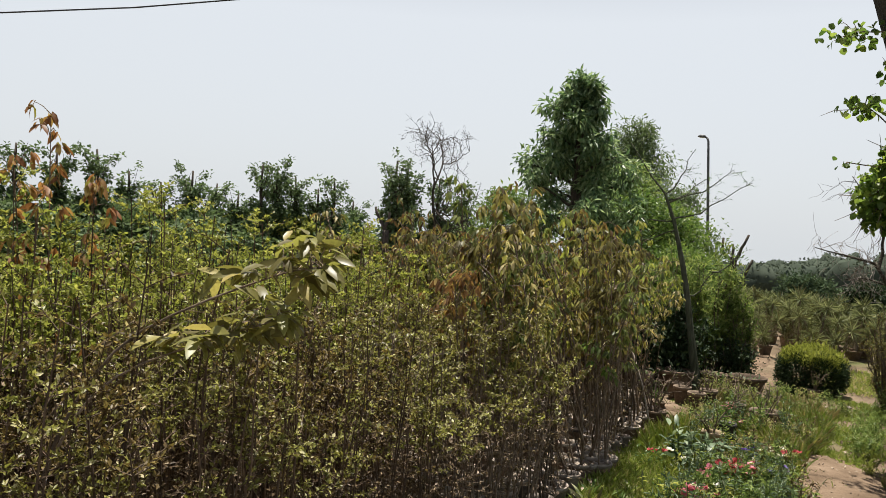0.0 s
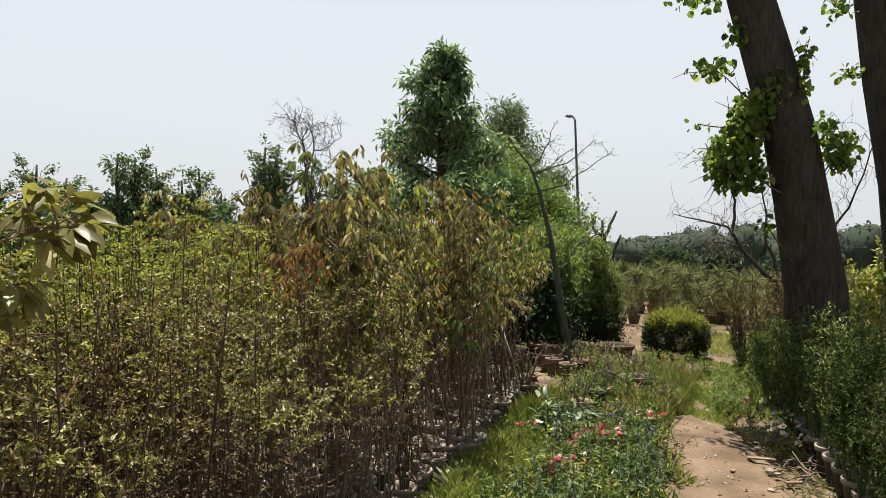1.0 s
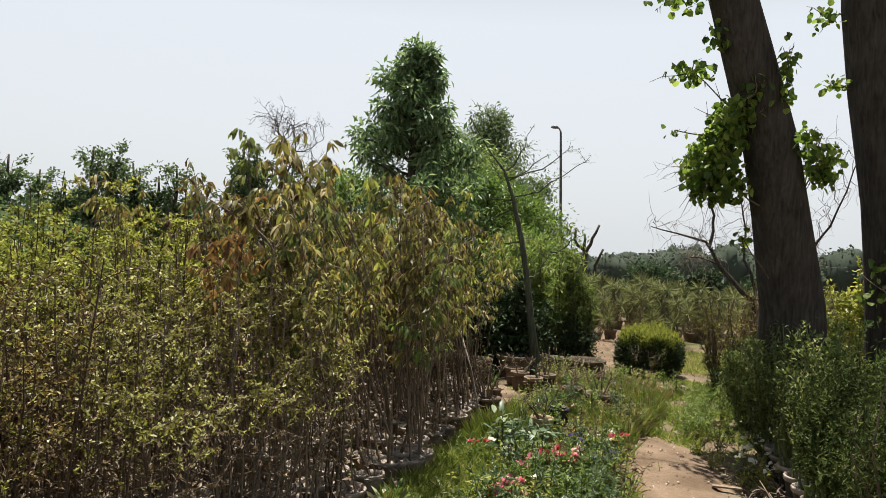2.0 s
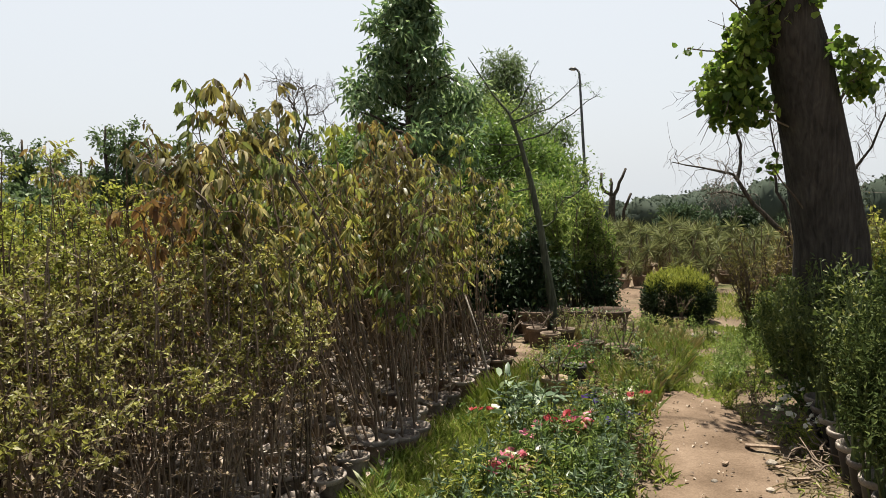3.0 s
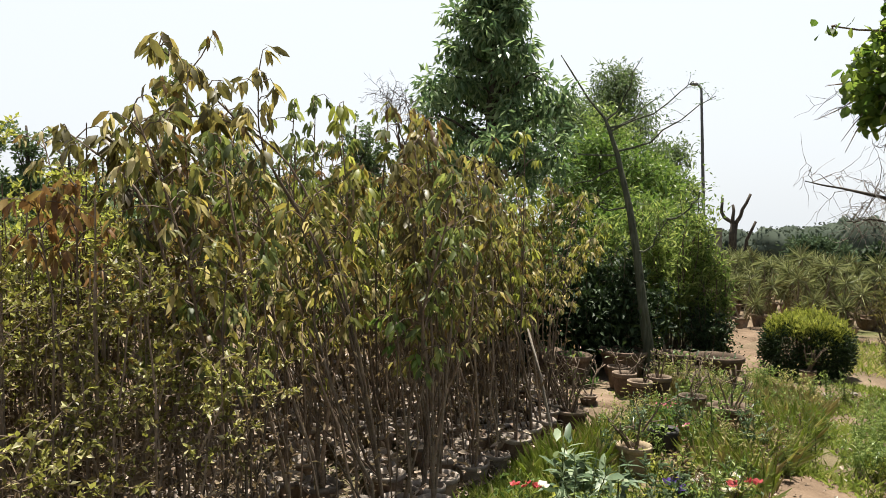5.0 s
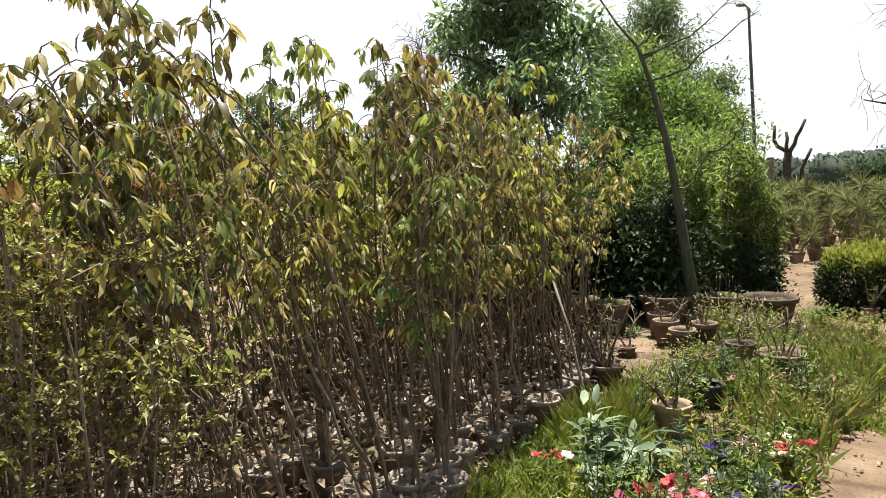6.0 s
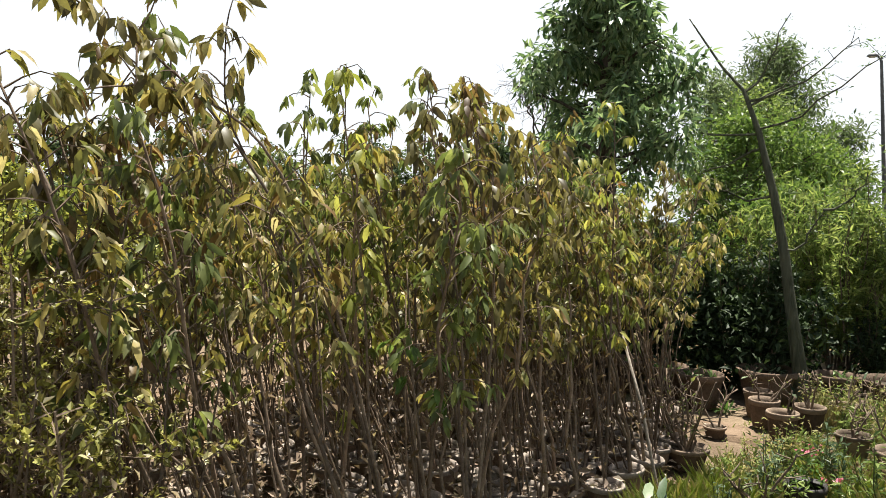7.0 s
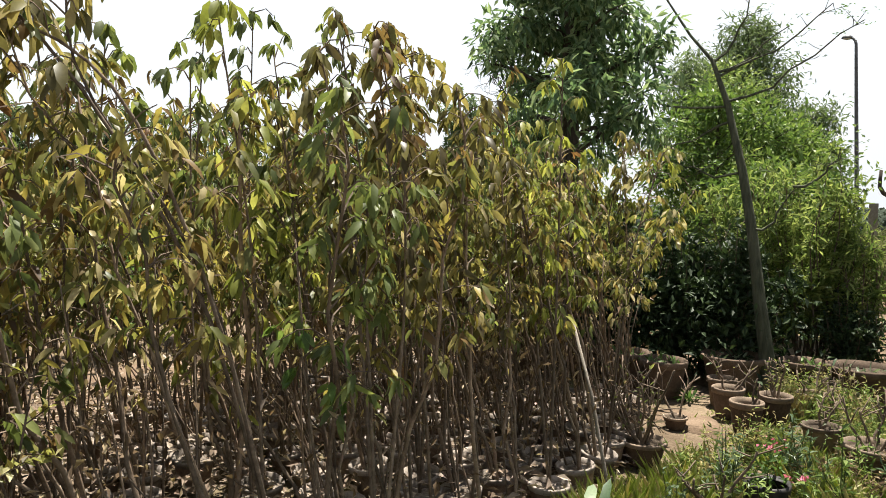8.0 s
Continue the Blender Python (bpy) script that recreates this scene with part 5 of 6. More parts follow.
# ---- pots of cut-back plants ----
def stub_pot(x, y, rad, h, material, seed, label, stubs=4, leafy=10, tall=0.3):
    tall, rad, h = tall * 1.15, rad * (0.8 if material is not OCHRE else 1), h * (0.86 if material is not OCHRE else 1)
    own = thing("potted_stub", label, "potted plant", "pots of cut-back plants on the grass", at=pose(x, y, hollow(x, y) - 0.055, 0, 0, seed * 50))
    pot_parts(own, rad, h, material, sides=20, fill=DARK_SOIL, rim=RIM_CLAY if material is not OCHRE else None)
    rng = np.random.default_rng(seed)
    b, w = [], []
    for k in range(stubs):
        a = rng.uniform(0, 6.28)
        q = np.array([math.cos(a), math.sin(a), 0]) * rng.uniform(0, rad * 0.5) + (0, 0, h * 0.8)
        e = q + unit(np.array([math.cos(a) * 0.4, math.sin(a) * 0.4, 1]) + rng.normal(0, 0.12, 3)) * tall * rng.uniform(0.6, 1.1)
        p = bend(rng, q, e, 5, 0.02)
        g = Geo().add(*tube(p, np.linspace(0.011, 0.006, 5), 6))
        for j in range(3):
            u = along(p, np.array([rng.uniform(0.4, 0.95)]))[0]
            g.add(*tube(bend(rng, u, u + unit(rng.normal(0, 1, 3) + (0, 0, 0.8)) * tall * 0.35, 3, 0.01), (0.005, 0.004, 0.003), 4))
        part("stub", g, STEM, own, "bare cut-back stem", True)
        b.append(along(p, rng.uniform(0.3, 1, leafy)))
        w.append(ball(rng, leafy) + (0, 0, 0.4))
    if leafy:
        b, w = np.concatenate(b), np.concatenate(w)
        ln = rng.uniform(0.025, 0.06, len(b))
        part("foliage", Geo().add(*leaf_set(rng, b, w, ln, ln * 0.45, fine=True)), OLIVE_GREEN_LEAF, own)
    return own


OCHRE_RIMMED = rough_material("dark_ochre_clay", (0.10, 0.078, 0.05), (0.2, 0.155, 0.10), 9, 0.9, 0.35, 0.006)
OCHRE = rough_material("pale_ochre_clay", (0.16, 0.125, 0.075), (0.28, 0.22, 0.145), 9, 0.9, 0.35, 0.006)
for k, (x, y, rad, h, mat, lab, st, lf, tl) in enumerate([
        (-1.87, 8.58, 0.13, 0.23, OCHRE, "ochre clay pot with thin upright leafy stems", 4, 20, 0.36),
        (-3.02, 11.32, 0.16, 0.30, STUB_CLAY, "pale-rimmed clay pot with bare twigs", 3, 3, 0.25), (-2.83, 11.0, 0.165, 0.30, STUB_CLAY, "pale-rimmed clay pot with bare twigs", 3, 3, 0.35),
        (-2.54, 10.66, 0.16, 0.31, STUB_CLAY, "small terracotta pot with a cut-back stem", 2, 2, 0.2), (-2.46, 11.04, 0.165, 0.29, BIG_CLAY, "dark clay pot with cut-back twigs", 4, 5, 0.3),
        (-2.02, 10.74, 0.17, 0.22, OCHRE_RIMMED, "half-sunk clay pot with cut-back twigs", 4, 4, 0.25), (-2.07, 11.22, 0.13, 0.20, STUB_CLAY, "small clay pot with cut-back twigs", 3, 4, 0.25),
        (-1.58, 10.38, 0.25, 0.30, BIG_CLAY, "wide dark clay bowl with cut-back twigs", 6, 8, 0.35), (-2.36, 11.62, 0.155, 0.26, BIG_CLAY, "dark clay pot with cut-back twigs", 4, 4, 0.3),
        (-2.28, 12.1, 0.24, 0.2, BIG_CLAY, "wide shallow clay bowl with bare twigs", 5, 3, 0.3),
        (-2.79, 9.5, 0.20, 0.20, BIG_CLAY, "wide dark bowl with a twiggy cut-back shrub", 10, 7, 0.55), (-3.0, 10.40, 0.12, 0.12, BIG_CLAY, "low pot with a bare forked twig", 2, 1, 0.4),
        (-1.28, 13.15, 0.12, 0.2, CLAY, "small terracotta pot with a leafy plant", 5, 16, 0.32), (-3.15, 9.9, 0.14, 0.22, CLAY, "clay pot with cut-back twigs", 5, 4, 0.4)]):
    stub_pot(x, y, rad, h, mat, 400 + k, lab, st, lf, tl)


def black_bag():
    own = thing("grow_bag", "crumpled black plastic grow bag with pink flowers", "grow bag", at=pose(-1.84, 9.2, -0.04))
    v, f = lathe([(0, 0), (0.10, 0), (0.12, 0.05), (0.115, 0.13), (0.13, 0.2), (0.12, 0.22), (0.10, 0.2)], 18, 1.0, 0.05)
    part("bag", Geo().add(v, f), DARK_POT, own, "", True)
    rng = np.random.default_rng(88)
    n = 70
    b = rng.normal(0, 0.07, (n, 3)) + (0, 0, 0.36)
    part("foliage", Geo().add(*leaf_set(rng, b * (1, 1, 0.85), ball(rng, n), 0.06, 0.02, fine=True)), GREEN_LEAF, own)
    b = rng.normal(0, 0.05, (22, 3)) * (1, 1, 0.4) + (0, 0, 0.42)
    part("blossom", Geo().add(*leaf_set(rng, b, ball(rng, 22), 0.022, 0.02, fine=True)), PINK, own, "small pink blossoms")


black_bag()


# ---- flower bed ----
def bloom(rng, at, size):
    """One open trumpet: five overlapping petals."""
    n = 5
    a = np.arange(n) * 2 * math.pi / n + rng.uniform(0, 1)
    tilt = rng.normal(0, 0.35, 2)
    way = np.stack([np.cos(a), np.sin(a), 0.35 + tilt[0] * np.cos(a) + tilt[1] * np.sin(a)], 1)
    return leaf_set(rng, np.repeat(np.asarray(at)[None], n, 0), way, size, size * 1.05, -0.1, -0.1)


def petunia(x, y, material, colour, seed, flowers=7, spread=0.11, height=0.26):
    rng = np.random.default_rng(seed)
    own = thing("petunia_plant", f"low petunia plant with {colour} flowers", "flower", "petunias in the flower bed", at=pose(x, y, hollow(x, y) - 0.05))
    n = 110
    b = rng.normal(0, spread * 0.85, (n, 3)) * (1, 1, 0) + np.stack([np.zeros(n), np.zeros(n), rng.uniform(0.02, height * 0.95, n)], 1)
    ln = rng.uniform(0.03, 0.07, n)
    part("foliage", Geo().add(*leaf_set(rng, b, ball(rng, n) + (0, 0, 0.5), ln, ln * 0.45, fine=True)), (FRESH_LEAF, LIME_LEAF, GREEN_LEAF)[seed % 3], own)
    for k in range(flowers):
        at = (rng.normal(0, spread * 0.6), rng.normal(0, spread * 0.6), height * rng.uniform(0.7, 1.05))
        part("blossom", Geo().add(*bloom(rng, at, rng.uniform(0.032, 0.05))), material, own, f"{colour} blossom")


for k, (x, y, m, c, nfl) in enumerate([(-1.34, 7.14, PINK, "pink", 13), (-1.40, 7.2, RED, "red", 12), (-1.26, 7.12, RED, "red", 10), (-1.52, 6.38, PINK, "pink", 16), (-1.46, 6.5, WHITE, "white", 7), (-1.62, 6.3, PINK, "pink", 9), (-1.12, 7.22, PURPLE, "violet", 5), (-0.96, 7.55, PURPLE, "violet", 5), (-1.34, 7.78, PURPLE, "violet", 3), (-1.03, 8.04, RED, "red", 4), (-1.2, 7.3, WHITE, "white", 6), 
                                      (-1.36, 7.3, PINK, "pink", 6), (-1.58, 6.9, PINK, "pink", 4), (-1.18, 7.98, WHITE, "white", 8), (-1.1, 8.2, WHITE, "white", 6), (-2.18, 7.38, RED, "red", 4), (-1.85, 7.3, WHITE, "white", 3), (-1.83, 9.3, PINK, "pink", 2), (0.12, 8.5, WHITE, "white", 6), (0.25, 8.0, WHITE, "white", 4), (0.2, 9.1, WHITE, "white", 5), (-1.45, 7.05, RED, "red", 6), (-1.55, 6.45, PINK, "pink", 3)]):
    petunia(x, y, m, c, 600 + k, nfl)


def broadleaf_weed(x, y, seed, material=GREY_LEAF, label="grey-green broad-leaved plant in the flower bed", n=16, size=0.2, ratio=0.42, up=0.8, height=0.2):
    rng = np.random.default_rng(seed)
    own = thing("broad_leaved_plant", label, "plant", "broad-leaved plants in the flower bed", at=pose(x, y, hollow(x, y) - 0.05))
    b = rng.normal(0, 0.03, (n, 3)) * (1, 1, 0) + np.stack([np.zeros(n), np.zeros(n), rng.uniform(0, height, n)], 1)
    ln = rng.uniform(0.6, 1.15, n) * size
    part("foliage", Geo().add(*leaf_set(rng, b, ball(rng, n) * (1, 1, 0.5) + (0, 0, up * 0.5), ln, ln * ratio, 0.12, 0.3)), material, own, "", True)
    part("stalk", Geo().add(*tube(bend(rng, (0, 0, 0), (rng.normal(0, 0.02), 0, height + 0.05), 4, 0.01), (0.008, 0.007, 0.006, 0.004), 5)), GREEN_STEM, own, "", True)


rw = np.random.default_rng(64)
for k, (x, y) in enumerate([(-1.98, 7.62), (-1.86, 7.52), (-1.68, 7.48), (-1.55, 7.38), (-2.08, 7.8)]):
    broadleaf_weed(x, y, 640 + k, n=36, size=0.17, height=0.38, ratio=0.32)
for k, (x, y) in enumerate([(-1.53, 5.86), (-2.2, 5.3), (-2.05, 6.35), (-1.85, 6.6), (-2.1, 6.8), (-1.3, 5.5), (-1.95, 6.0), (-2.3, 6.0), (-1.75, 6.9), (-0.85, 6.1), (-1.1, 5.9), (-1.0, 6.5), (-1.6, 5.2), (-1.2, 5.0), (-0.9, 5.4), (-3.29, 11.25), (-2.25, 5.8), (-1.35, 6.75)]):
    broadleaf_weed(x, y, 660 + k, GREEN_LEAF if k % 2 else YUCCA_LEAF, "rosette of narrow green leaves in the grass", 26, 0.17, 0.16, 1.0, 0.05)


def weed(seed, height, material, seed_heads=None):
    """An upright leafy weed."""
    rng = np.random.default_rng(seed)
    own = thing("leafy_weed", "upright leafy green weed in the flower bed" if seed_heads is None else "dry upright weed with pale seed heads", "weed", "weeds in the flower bed")
    b, w, g = [], [], Geo()
    for s in range(5):
        e = np.array([rng.normal(0, 0.09), rng.normal(0, 0.09), height * rng.uniform(0.6, 1.1)])
        p = bend(rng, (0, 0, 0), e, 5, 0.012)
        g.add(*tube(p, np.linspace(0.005, 0.002, 5), 4, False))
        n = 26
        b.append(along(p, rng.uniform(0.12, 1, n)))
        w.append(ball(rng, n) * (1, 1, 0.6) + (0, 0, 0.35))
    part("branchwork", g, GREEN_STEM if seed_heads is None else PALE_STEM, own)
    b, w = np.concatenate(b), np.concatenate(w)
    ln = rng.uniform(0.03, 0.075, len(b))
    part("foliage", Geo().add(*leaf_set(rng, b, w, ln, ln * 0.32, fine=True)), material, own)
    return own


weeds = [weed(700, 0.38, FRESH_LEAF), weed(701, 0.32, LIME_LEAF), weed(702, 0.45, FRESH_LEAF), weed(703, 0.3, GREY_LEAF), weed(704, 0.5, GREY_LEAF), weed(705, 0.42, STRAW, 1), weed(706, 0.4, FRESH_LEAF), weed(707, 0.36, OLIVE_GREEN_LEAF), weed(708, 0.46, PALE_TAN_LEAF)]
tall_weeds = [weed(709, 0.62, GREY_LEAF), weed(710, 0.55, FRESH_LEAF)]
used = set()
OPEN_VIEW = [(-1.87, 8.58), (-1.84, 9.2), (-2.54, 10.66), (-2.83, 11.0), (-1.58, 10.38), (-2.02, 10.74), (-2.79, 9.5), (-1.28, 13.15), (-2.46, 11.04)]
for i in range(330):
    y = rw.uniform(4.2, 8.4) if i < 225 else rw.uniform(8.4, 10.4)
    if y < 8.3:
        x = rw.uniform(-1.75, path_mid(y) - path_half(y) - 0.12)
    else:
        x = rw.uniform(bed_edge(y) + 0.45, -0.95) if i < 310 else rw.uniform(-0.35, 0.5)
    if 8.3 < y < 9.9 and x < -1.2 and rw.uniform() < 0.72:
        continue
    # the pots on the grass stand free on their near side
    if any(abs((x - a) + 0.3 * (y - b)) < (0.26 if b < 9 else 0.18) and b - (1.1 if b < 9 else 0.45) < y < b + 0.2 for a, b in OPEN_VIEW):
        continue
    k = int(rw.integers(0, 5)) if y < 7.8 and rw.uniform() < 0.85 else (0, 1, 5, 5, 6, 7, 8, 8)[int(rw.integers(0, 8))]
    m = pose(x, y, hollow(x, y) - 0.06, 0, 0, rw.uniform(0, 360)) @ Matrix.Scale(rw.uniform(0.7, 1.15) * (1.0 if y < 8.4 else 0.75), 4)
    if k in used:
        copy_at(weeds[k], m)
    else:
        weeds[k].matrix_basis = m
        used.add(k)


# rank upright weeds round the ochre pot and before the farther pots
for i, (x, y) in enumerate([(-2.06, 8.5), (-1.75, 8.85), (-2.0, 8.95), (-1.62, 9.05), (-1.72, 9.5), (-1.45, 9.3), (-2.12, 9.25), (-1.3, 9.7), (-1.15, 9.2), (-1.5, 9.9), (-1.9, 9.7)]):
    m = pose(x, y, hollow(x, y) - 0.06, 0, 0, 77 * i) @ Matrix.Scale(0.8 + 0.3 * (i * 0.37 % 1), 4)
    if i < 2:
        tall_weeds[i].matrix_basis = m
    else:
        copy_at(tall_weeds[i % 2], m)


def weed_cover(label, seed, count, box, height, material):
    """Rank weeds too many to count: leaning stalks set with narrow leaves."""
    rng = np.random.default_rng(seed)
    x, y = rng.uniform(box[0], box[1], count), rng.uniform(box[2], box[3], count)
    keep = (np.sin(x * 2.7 + y * 1.3 + seed) * np.sin(y * 2.1) > -0.35)
    keep &= np.array([all(abs((a - p) + 0.3 * (b - q)) > 0.2 or not q - 0.5 < b < q + 0.2 for p, q in OPEN_VIEW) for a, b in zip(x, y)])
    keep &= x > np.array([bed_edge(b) for b in y]) + 0.4
    foot = np.stack([x, y, np.array([hollow(a, b) for a, b in zip(x, y)]) - 0.06], 1)[keep]
    foot = np.repeat(foot, 5, 0) + rng.normal(0, 0.03, (5 * keep.sum(), 3)) * (1, 1, 0)
    tall = rng.uniform(0.5, 1.15, len(foot)) * height
    top = foot + rng.normal(0, 0.22, (len(foot), 3)) * (1, 1, 0) * tall[:, None] + np.stack([0 * tall, 0 * tall, tall], 1)
    g = Geo().add(*leaf_set(rng, foot, unit(top - foot), tall, 0.006, 0.1, 0.05, True))
    u = rng.uniform(0.15, 1, (len(foot), 16, 1))
    b = (foot[:, None] + (top - foot)[:, None] * u).reshape(-1, 3)
    ln = rng.uniform(0.025, 0.06, len(b))
    g.add(*leaf_set(rng, b, ball(rng, len(b)) * (1, 1, 0.6) + (0, 0, 0.4), ln, ln * 0.3, fine=True))
    return tagged(part("weed_cover", g, material), label, "weeds", kind="stuff")


weed_cover("yellow-green weeds overgrowing the ground round the pots", 711, 120, (-2.7, -0.75, 9.0, 12.6), 0.3, FRESH_LEAF)
weed_cover("olive-green weeds among the pots", 712, 60, (-2.7, -0.75, 8.8, 12.4), 0.34, OLIVE_GREEN_LEAF)
weed_cover("pale straw-coloured dead weeds among the pots", 713, 100, (-2.7, -0.95, 8.8, 12.2), 0.36, STRAW)
weed_cover("green weeds along the border shrubs", 714, 90, (-0.55, 0.35, 9.6, 13.0), 0.32, FRESH_LEAF)


# ---- grass, litter, stones ----
def blades(rng, x, y, length, width, lean=0.45):
    n = len(x)
    z = np.array([hollow(a, b) if -12 <= a <= 4 and -4 <= b <= 18 else 0 for a, b in zip(x, y)]) - 0.06
    way = unit(rng.normal(0, lean, (n, 3)) * (1, 1, 0) + (0, 0, 1))
    return leaf_set(rng, np.stack([x, y, z], 1), way, length, width, 0.1, 0.35, True)


def on_path(x, y, gap=0.0):
    mid = np.array([path_mid(b) for b in y])
    half = np.array([path_half(b) for b in y])
    return (np.abs(x - mid) < half + gap) & (y < 10.4)


def grass_sheet(name, label, seed, count, box, length, material, patch=0.0, gap=0.0, wide=1.0, lean=0.45):
    rng = np.random.default_rng(seed)
    x, y = rng.uniform(box[0], box[1], count), rng.uniform(box[2], box[3], count)
    keep = ~on_path(x, y, gap + 0.16 * np.minimum(0, np.sin(x * 7 + y * 5) + rng.normal(-0.3, 0.5, count)))
    edge = np.array([bed_edge(b) for b in y])
    keep &= (x > edge + 0.0) | (y > 10.2)
    if patch:
        keep &= (np.sin(x * 3.1 + 1.7 * np.sin(y * 1.9)) * np.sin(y * 2.3 + x) + rng.normal(0, 0.35, count)) > patch
    x, y = x[keep], y[keep]
    ln = rng.uniform(0.4, 1.2, len(x)) * length
    for a, b in OPEN_VIEW:
        ln = np.where((np.abs((x - a) + 0.3 * (y - b)) < 0.22) & (y > b - 0.9) & (y < b + 0.15), ln * 0.45, ln)
    return tagged(part(name, Geo().add(*blades(rng, x, y, ln, rng.uniform(0.005, 0.010, len(x)) * wide, lean)), material), label, "grass", kind="stuff")


grass_sheet("grass", "bright green grass along the pots' edge", 801, 78000, (-3.0, -1.0, 0.0, 9.0), 0.15, GRASS, -0.5, 0, 0.8)
grass_sheet("grass", "short dense green turf along the pots", 808, 60000, (-2.9, -1.3, 3.0, 9.2), 0.07, GRASS, -1.2, 0, 1.1)
grass_sheet("grass", "green grass among the flowers", 802, 20000, (-1.6, -0.3, 2.5, 9.5), 0.12, GRASS, -0.2)
grass_sheet("grass", "patchy green grass round the path's end", 803, 50000, (-3.0, 1.0, 8.8, 13.2), 0.085, GRASS, 0.08, 0.03, 0.7)
grass_sheet("tall_grass", "wispy tufts of tall green grass round the pots", 807, 14000, (-2.5, -0.9, 8.0, 11.0), 0.27, GRASS, 0.2, 0, 0.5, 0.22)
grass_sheet("straw_grass", "thin dry straw-coloured grass", 804, 17000, (-2.6, -0.9, 8.3, 11.8), 0.24, STRAW, 0.2, 0, 0.45, 0.25)
grass_sheet("straw_grass", "pale dry grass between the pots", 809, 7000, (-2.6, -1.5, 8.9, 10.9), 0.13, STRAW, 0.0, 0, 0.5, 0.5)
grass_sheet("grass", "grass below the border shrubs", 805, 9000, (0.05, 1.2, 3.5, 12), 0.12, GRASS, 0.1)
grass_sheet("grass", "rough grass below the yuccas", 806, 7000, (-1.7, 3.5, 14.4, 17.5), 0.14, GRASS, 0.0)


def litter():
    rng = np.random.default_rng(820)
    n = 18000
    y = rng.uniform(-0.5, 10.0, n)
    x = np.array([bed_edge(b) for b in y]) - rng.uniform(-0.05, 4.6, n)
    keep = (y > 4.8) | (rng.uniform(0, 1, n) < 0.4)
    x, y = x[keep], y[keep]
    n = len(x)
    z = np.where(rng.uniform(0, 1, n) < 0.5, 0.0, rng.uniform(0.0, 0.24, n))
    ln = rng.uniform(0.04, 0.11, n)
    g = Geo().add(*leaf_set(rng, np.stack([x, y, z + 0.005], 1), ball(rng, n) * (1, 1, 0.25), ln, ln * 0.45, 0.2, 0.1, True))
    return tagged(part("leaf_litter", g, DRY_LEAF), "pale dry fallen leaves among the pots", "leaf litter", kind="stuff")


litter()


def path_grit():
    """Small clods, chips and dead leaves scattered over the trodden earth."""
    rng = np.random.default_rng(825)
    n = 650
    y = rng.uniform(3.0, 13.5, n)
    x = np.array([path_mid(b) for b in y]) + rng.normal(0.1, 0.42, n)
    ln = rng.uniform(0.008, 0.035, n) * np.where(rng.uniform(0, 1, n) < 0.1, 2.0, 1.0)
    g = Geo().add(*leaf_set(rng, np.stack([x, y, np.array([hollow(a, b) for a, b in zip(x, y)]) - 0.018], 1), ball(rng, n) * (1, 1, 0.5) + (0, 0, 0.2), ln, ln * 0.7, 0.3, 0.2))
    return tagged(part("path_litter", g, DRY_LEAF), "dead leaves and small clods scattered on the path", "litter", kind="stuff")


path_grit()


def twig_litter():
    """Dead twigs and bits strewn between the path and the black pots."""
    rng = np.random.default_rng(826)
    n = 380
    y = rng.uniform(5.0, 8.6, n)
    x = 0.5 + 0.13 * (8.0 - y) - rng.uniform(0.1, 0.5, n)
    ln = rng.uniform(0.05, 0.22, n)
    g = Geo().add(*leaf_set(rng, np.stack([x, y, np.array([hollow(a, b) for a, b in zip(x, y)]) - rng.uniform(0.0, 0.04, n)], 1), ball(rng, n) * (1, 1, 0.12), ln, rng.uniform(0.006, 0.02, n), 0.2, 0.1, True))
    return tagged(part("twig_litter", g, YUCCA_DRY), "dead twigs strewn beside the black pots", "litter", kind="stuff")


twig_litter()


def brushwood():
    """A low tangle of grey cut branches lying between the path and the black pots."""
    rng = np.random.default_rng(827)
    own = thing("brushwood_heap", "low heap of dry grey-brown cut branches beside the path", "brushwood", at=pose(0.33, 7.95, -0.04))
    for k in range(32):
        a = rng.normal(1.75, 0.5)
        c = np.array([rng.normal(0, 0.11), rng.uniform(-0.75, 0.6), rng.uniform(0.01, 0.1)])
        d = np.array([math.cos(a), math.sin(a), rng.normal(0, 0.12)]) * rng.uniform(0.12, 0.34)
        p = bend(rng, c - d, c + d, 6, 0.025)
        p[:, 2] = np.maximum(p[:, 2], 0.008)
        part("branch", Geo().add(*tube(p, np.linspace(rng.uniform(0.006, 0.013), 0.004, 6), 5)), STEM, own, "", True)
    return own


brushwood()


def tagged_cane():
    own = thing("plant_cane", "thin pale cane with a white plastic tag among the saplings", "cane", at=pose(-2.92, 8.2, -0.05))
    part("cane", Geo().add(*tube([(0.03, 0.05, -0.05), (0.0, -0.01, 0.6), (-0.012, -0.036, 1.1), (-0.02, -0.06, 1.4)], 0.006, 6)), PALE_STEM, own, "", True)
    tag = [(-0.03, 0.0, -0.022), (0.03, 0.004, -0.026), (0.034, 0.0, 0.02), (0.0, -0.012, 0.034), (-0.032, 0.0, 0.022)]
    v = [(x, y - 0.004, z) for x, y, z in tag] + [(x, y + 0.001, z) for x, y, z in tag]
    f = [[0, 1, 2, 3, 4], [9, 8, 7, 6, 5]] + [[i, (i + 1) % 5, 5 + (i + 1) % 5, 5 + i] for i in range(5)]
    ob = part("tag", Geo().add(v, f), WHITE, own, "curled white plastic tag")
    ob.matrix_basis = pose(-0.005, -0.05, 1.09, 0, 12, 35)
    return own


tagged_cane()


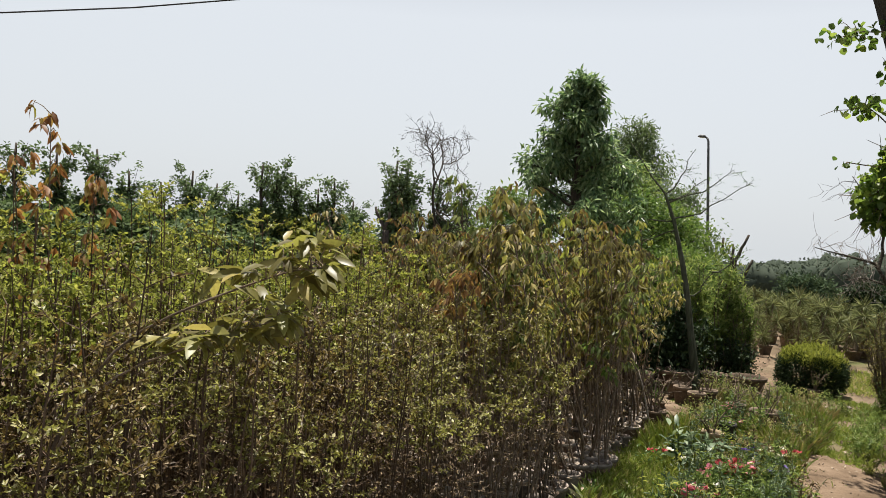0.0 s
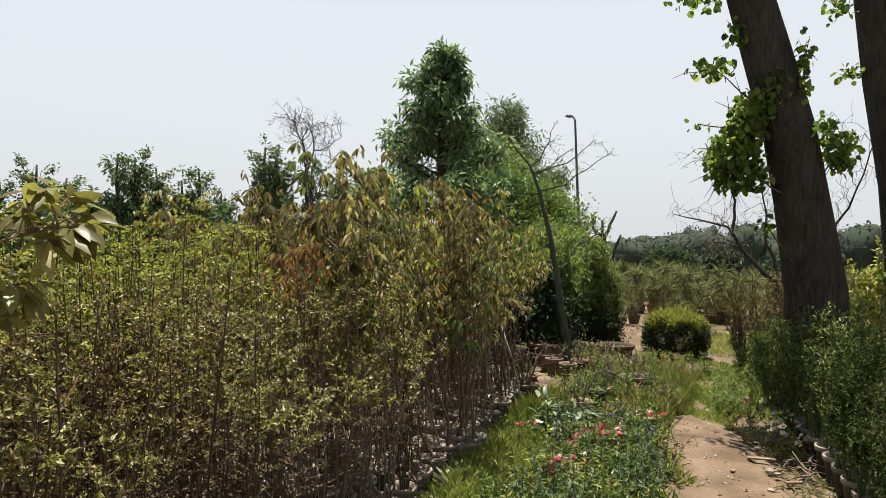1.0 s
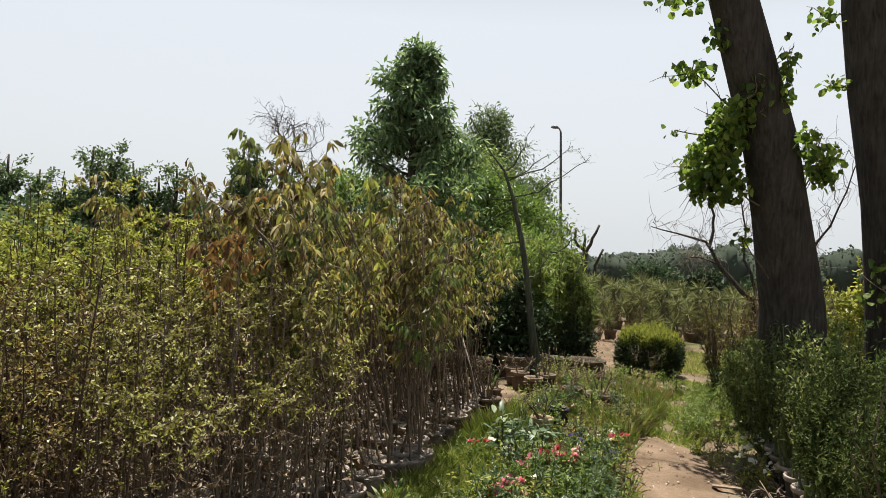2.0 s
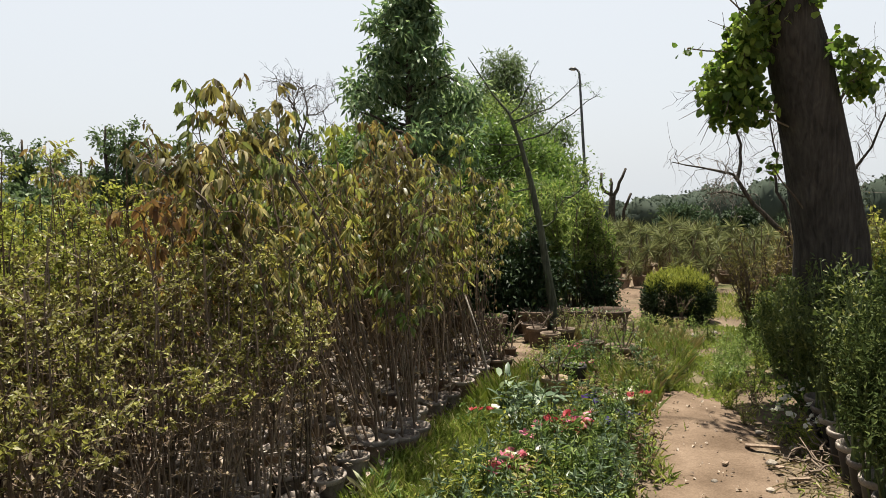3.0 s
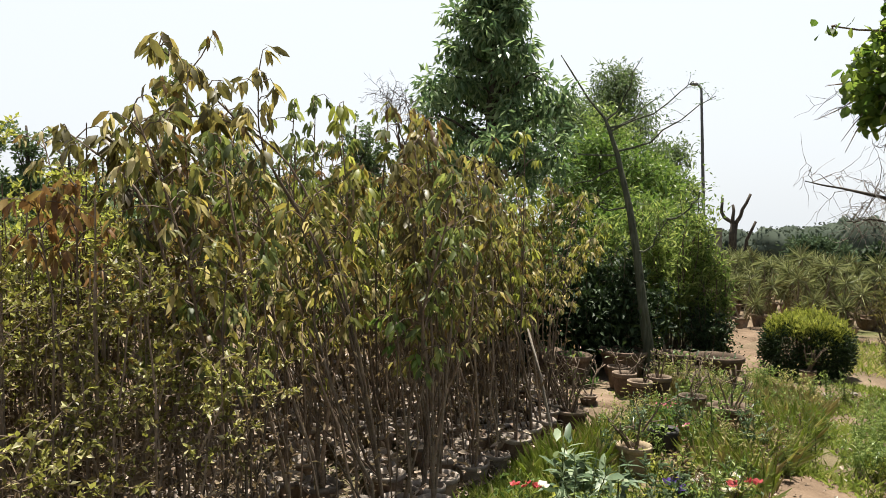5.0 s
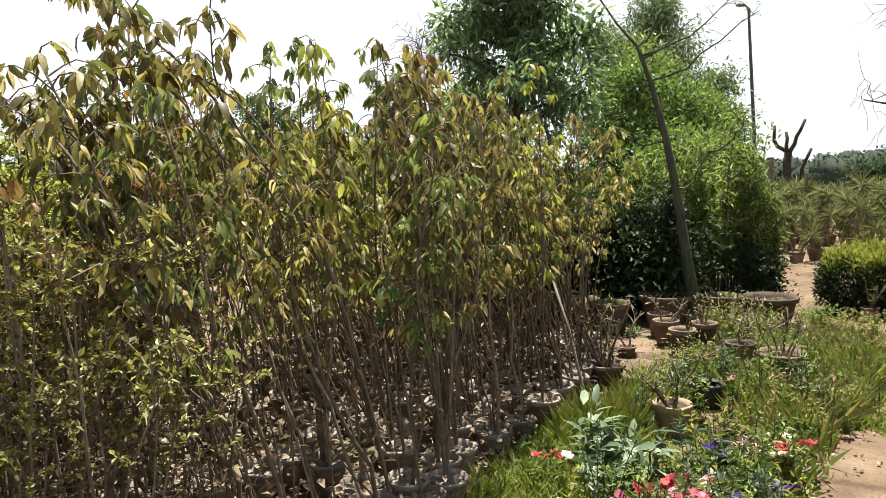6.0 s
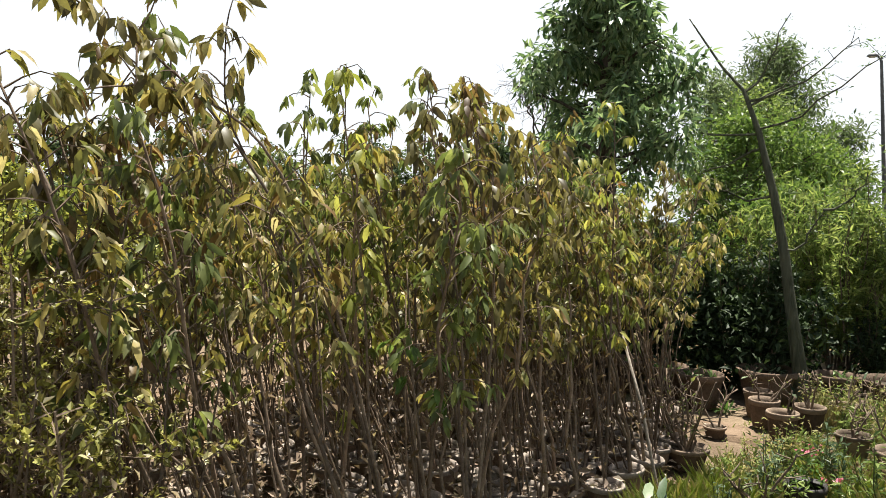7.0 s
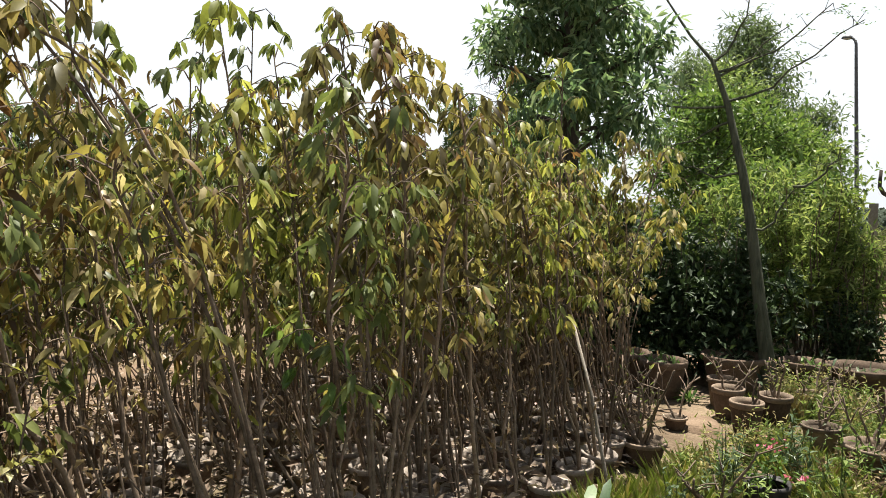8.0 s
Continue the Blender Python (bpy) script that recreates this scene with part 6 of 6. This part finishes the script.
def bleached_cane():
    own = thing("plant_cane", "bleached whitish cane leaning among the saplings", "cane", at=pose(-2.62, 8.78, -0.05))
    part("cane", Geo().add(*tube([(0.02, 0.0, -0.03), (-0.15, 0.02, 0.6), (-0.33, 0.05, 1.06)], [0.013, 0.011, 0.009], 7)), STONE, own, "", True)
    return own


bleached_cane()


def concrete_post():
    """A squared post with worn edges."""
    bm = bmesh.new()
    bmesh.ops.create_cube(bm, size=1)
    bmesh.ops.scale(bm, vec=(0.17, 0.17, 2.0), verts=bm.verts)
    bmesh.ops.translate(bm, vec=(0, 0, 0.95), verts=bm.verts)
    bmesh.ops.bevel(bm, geom=bm.edges[:], offset=0.015, segments=2)
    me = bpy.data.meshes.new("concrete_post")
    bm.to_mesh(me)
    bm.free()
    me.materials.append(STONE)
    ob = new("concrete_post", me)
    ob.matrix_basis = pose(-4.47, 22.0, 0, 0, 0, 14)
    return tagged(ob, "pale weathered concrete post beyond the shrubs", "post")


concrete_post()
shrub("hedge_shrub", "bright yellow-green leafy shrub behind the tree trunks", 372, pose(1.5, 13.2, 0), (0.4, 0.4, 2.2), LIME_LEAF, 2600, 0.09, 0.5, 0.3, 14)


def stone(rng, x, y, size, flat=0.5):
    bm = bmesh.new()
    bmesh.ops.create_icosphere(bm, subdivisions=2, radius=1)
    for v in bm.verts:
        v.co *= 1 + 0.35 * noise.noise(v.co * 1.5 + Vector((x * 9, y * 9, 0)))
        v.co = Vector((v.co.x * size, v.co.y * size * rng.uniform(0.95, 1.0), v.co.z * size * flat))
    me = bpy.data.meshes.new("stone")
    bm.to_mesh(me)
    bm.free()
    me.materials.append(STONE)
    ob = new("stone", me)
    ob.matrix_basis = pose(x, y, hollow(x, y) - 0.03 + size * flat * 0.4, 0, 0, rng.uniform(0, 360))
    return tagged(ob, "pale rough stone lying on the ground", "stone", "stones on the ground")


rs = np.random.default_rng(830)
for x, y, s in [(-1.45, 10.25, 0.09), (-1.2, 10.3, 0.05), (-0.05, 8.2, 0.035), (0.05, 7.4, 0.04), (-0.2, 8.9, 0.03), (0.2, 7.9, 0.04), (-0.3, 7.0, 0.025), (-0.1, 6.6, 0.03), (-0.55, 9.4, 0.03), (0.15, 8.6, 0.05), (-1.0, 12.5, 0.06), (-0.75, 12.7, 0.05), (-0.4, 6.2, 0.025), (0.05, 6.9, 0.03)]:
    stone(rs, x, y, s)


def plank(x, y, l, w, turn):
    bm = bmesh.new()
    bmesh.ops.create_cube(bm, size=1)
    bmesh.ops.scale(bm, vec=(l, w, 0.014), verts=bm.verts)
    bmesh.ops.bevel(bm, geom=bm.edges[:], offset=0.004, segments=1)
    for v in bm.verts:
        v.co.z += 0.01 * math.sin(v.co.x * 9)
    me = bpy.data.meshes.new("wood_chip")
    bm.to_mesh(me)
    bm.free()
    me.materials.append(PALE_STEM)
    ob = new("wood_chip", me)
    ob.matrix_basis = pose(x, y, hollow(x, y) - 0.012, 0, 3, turn)
    tagged(ob, "pale splinter of wood lying on the path", "wood scrap", "scraps of wood on the path")


for x, y, l, w, a in [(-0.02, 7.75, 0.24, 0.05, 8), (0.22, 7.1, 0.14, 0.035, 25), (0.1, 7.3, 0.05, 0.04, 40), (0.16, 6.2, 0.16, 0.03, -60), (-0.25, 7.3, 0.05, 0.03, 70)]:
    plank(x, y, l, w, a)
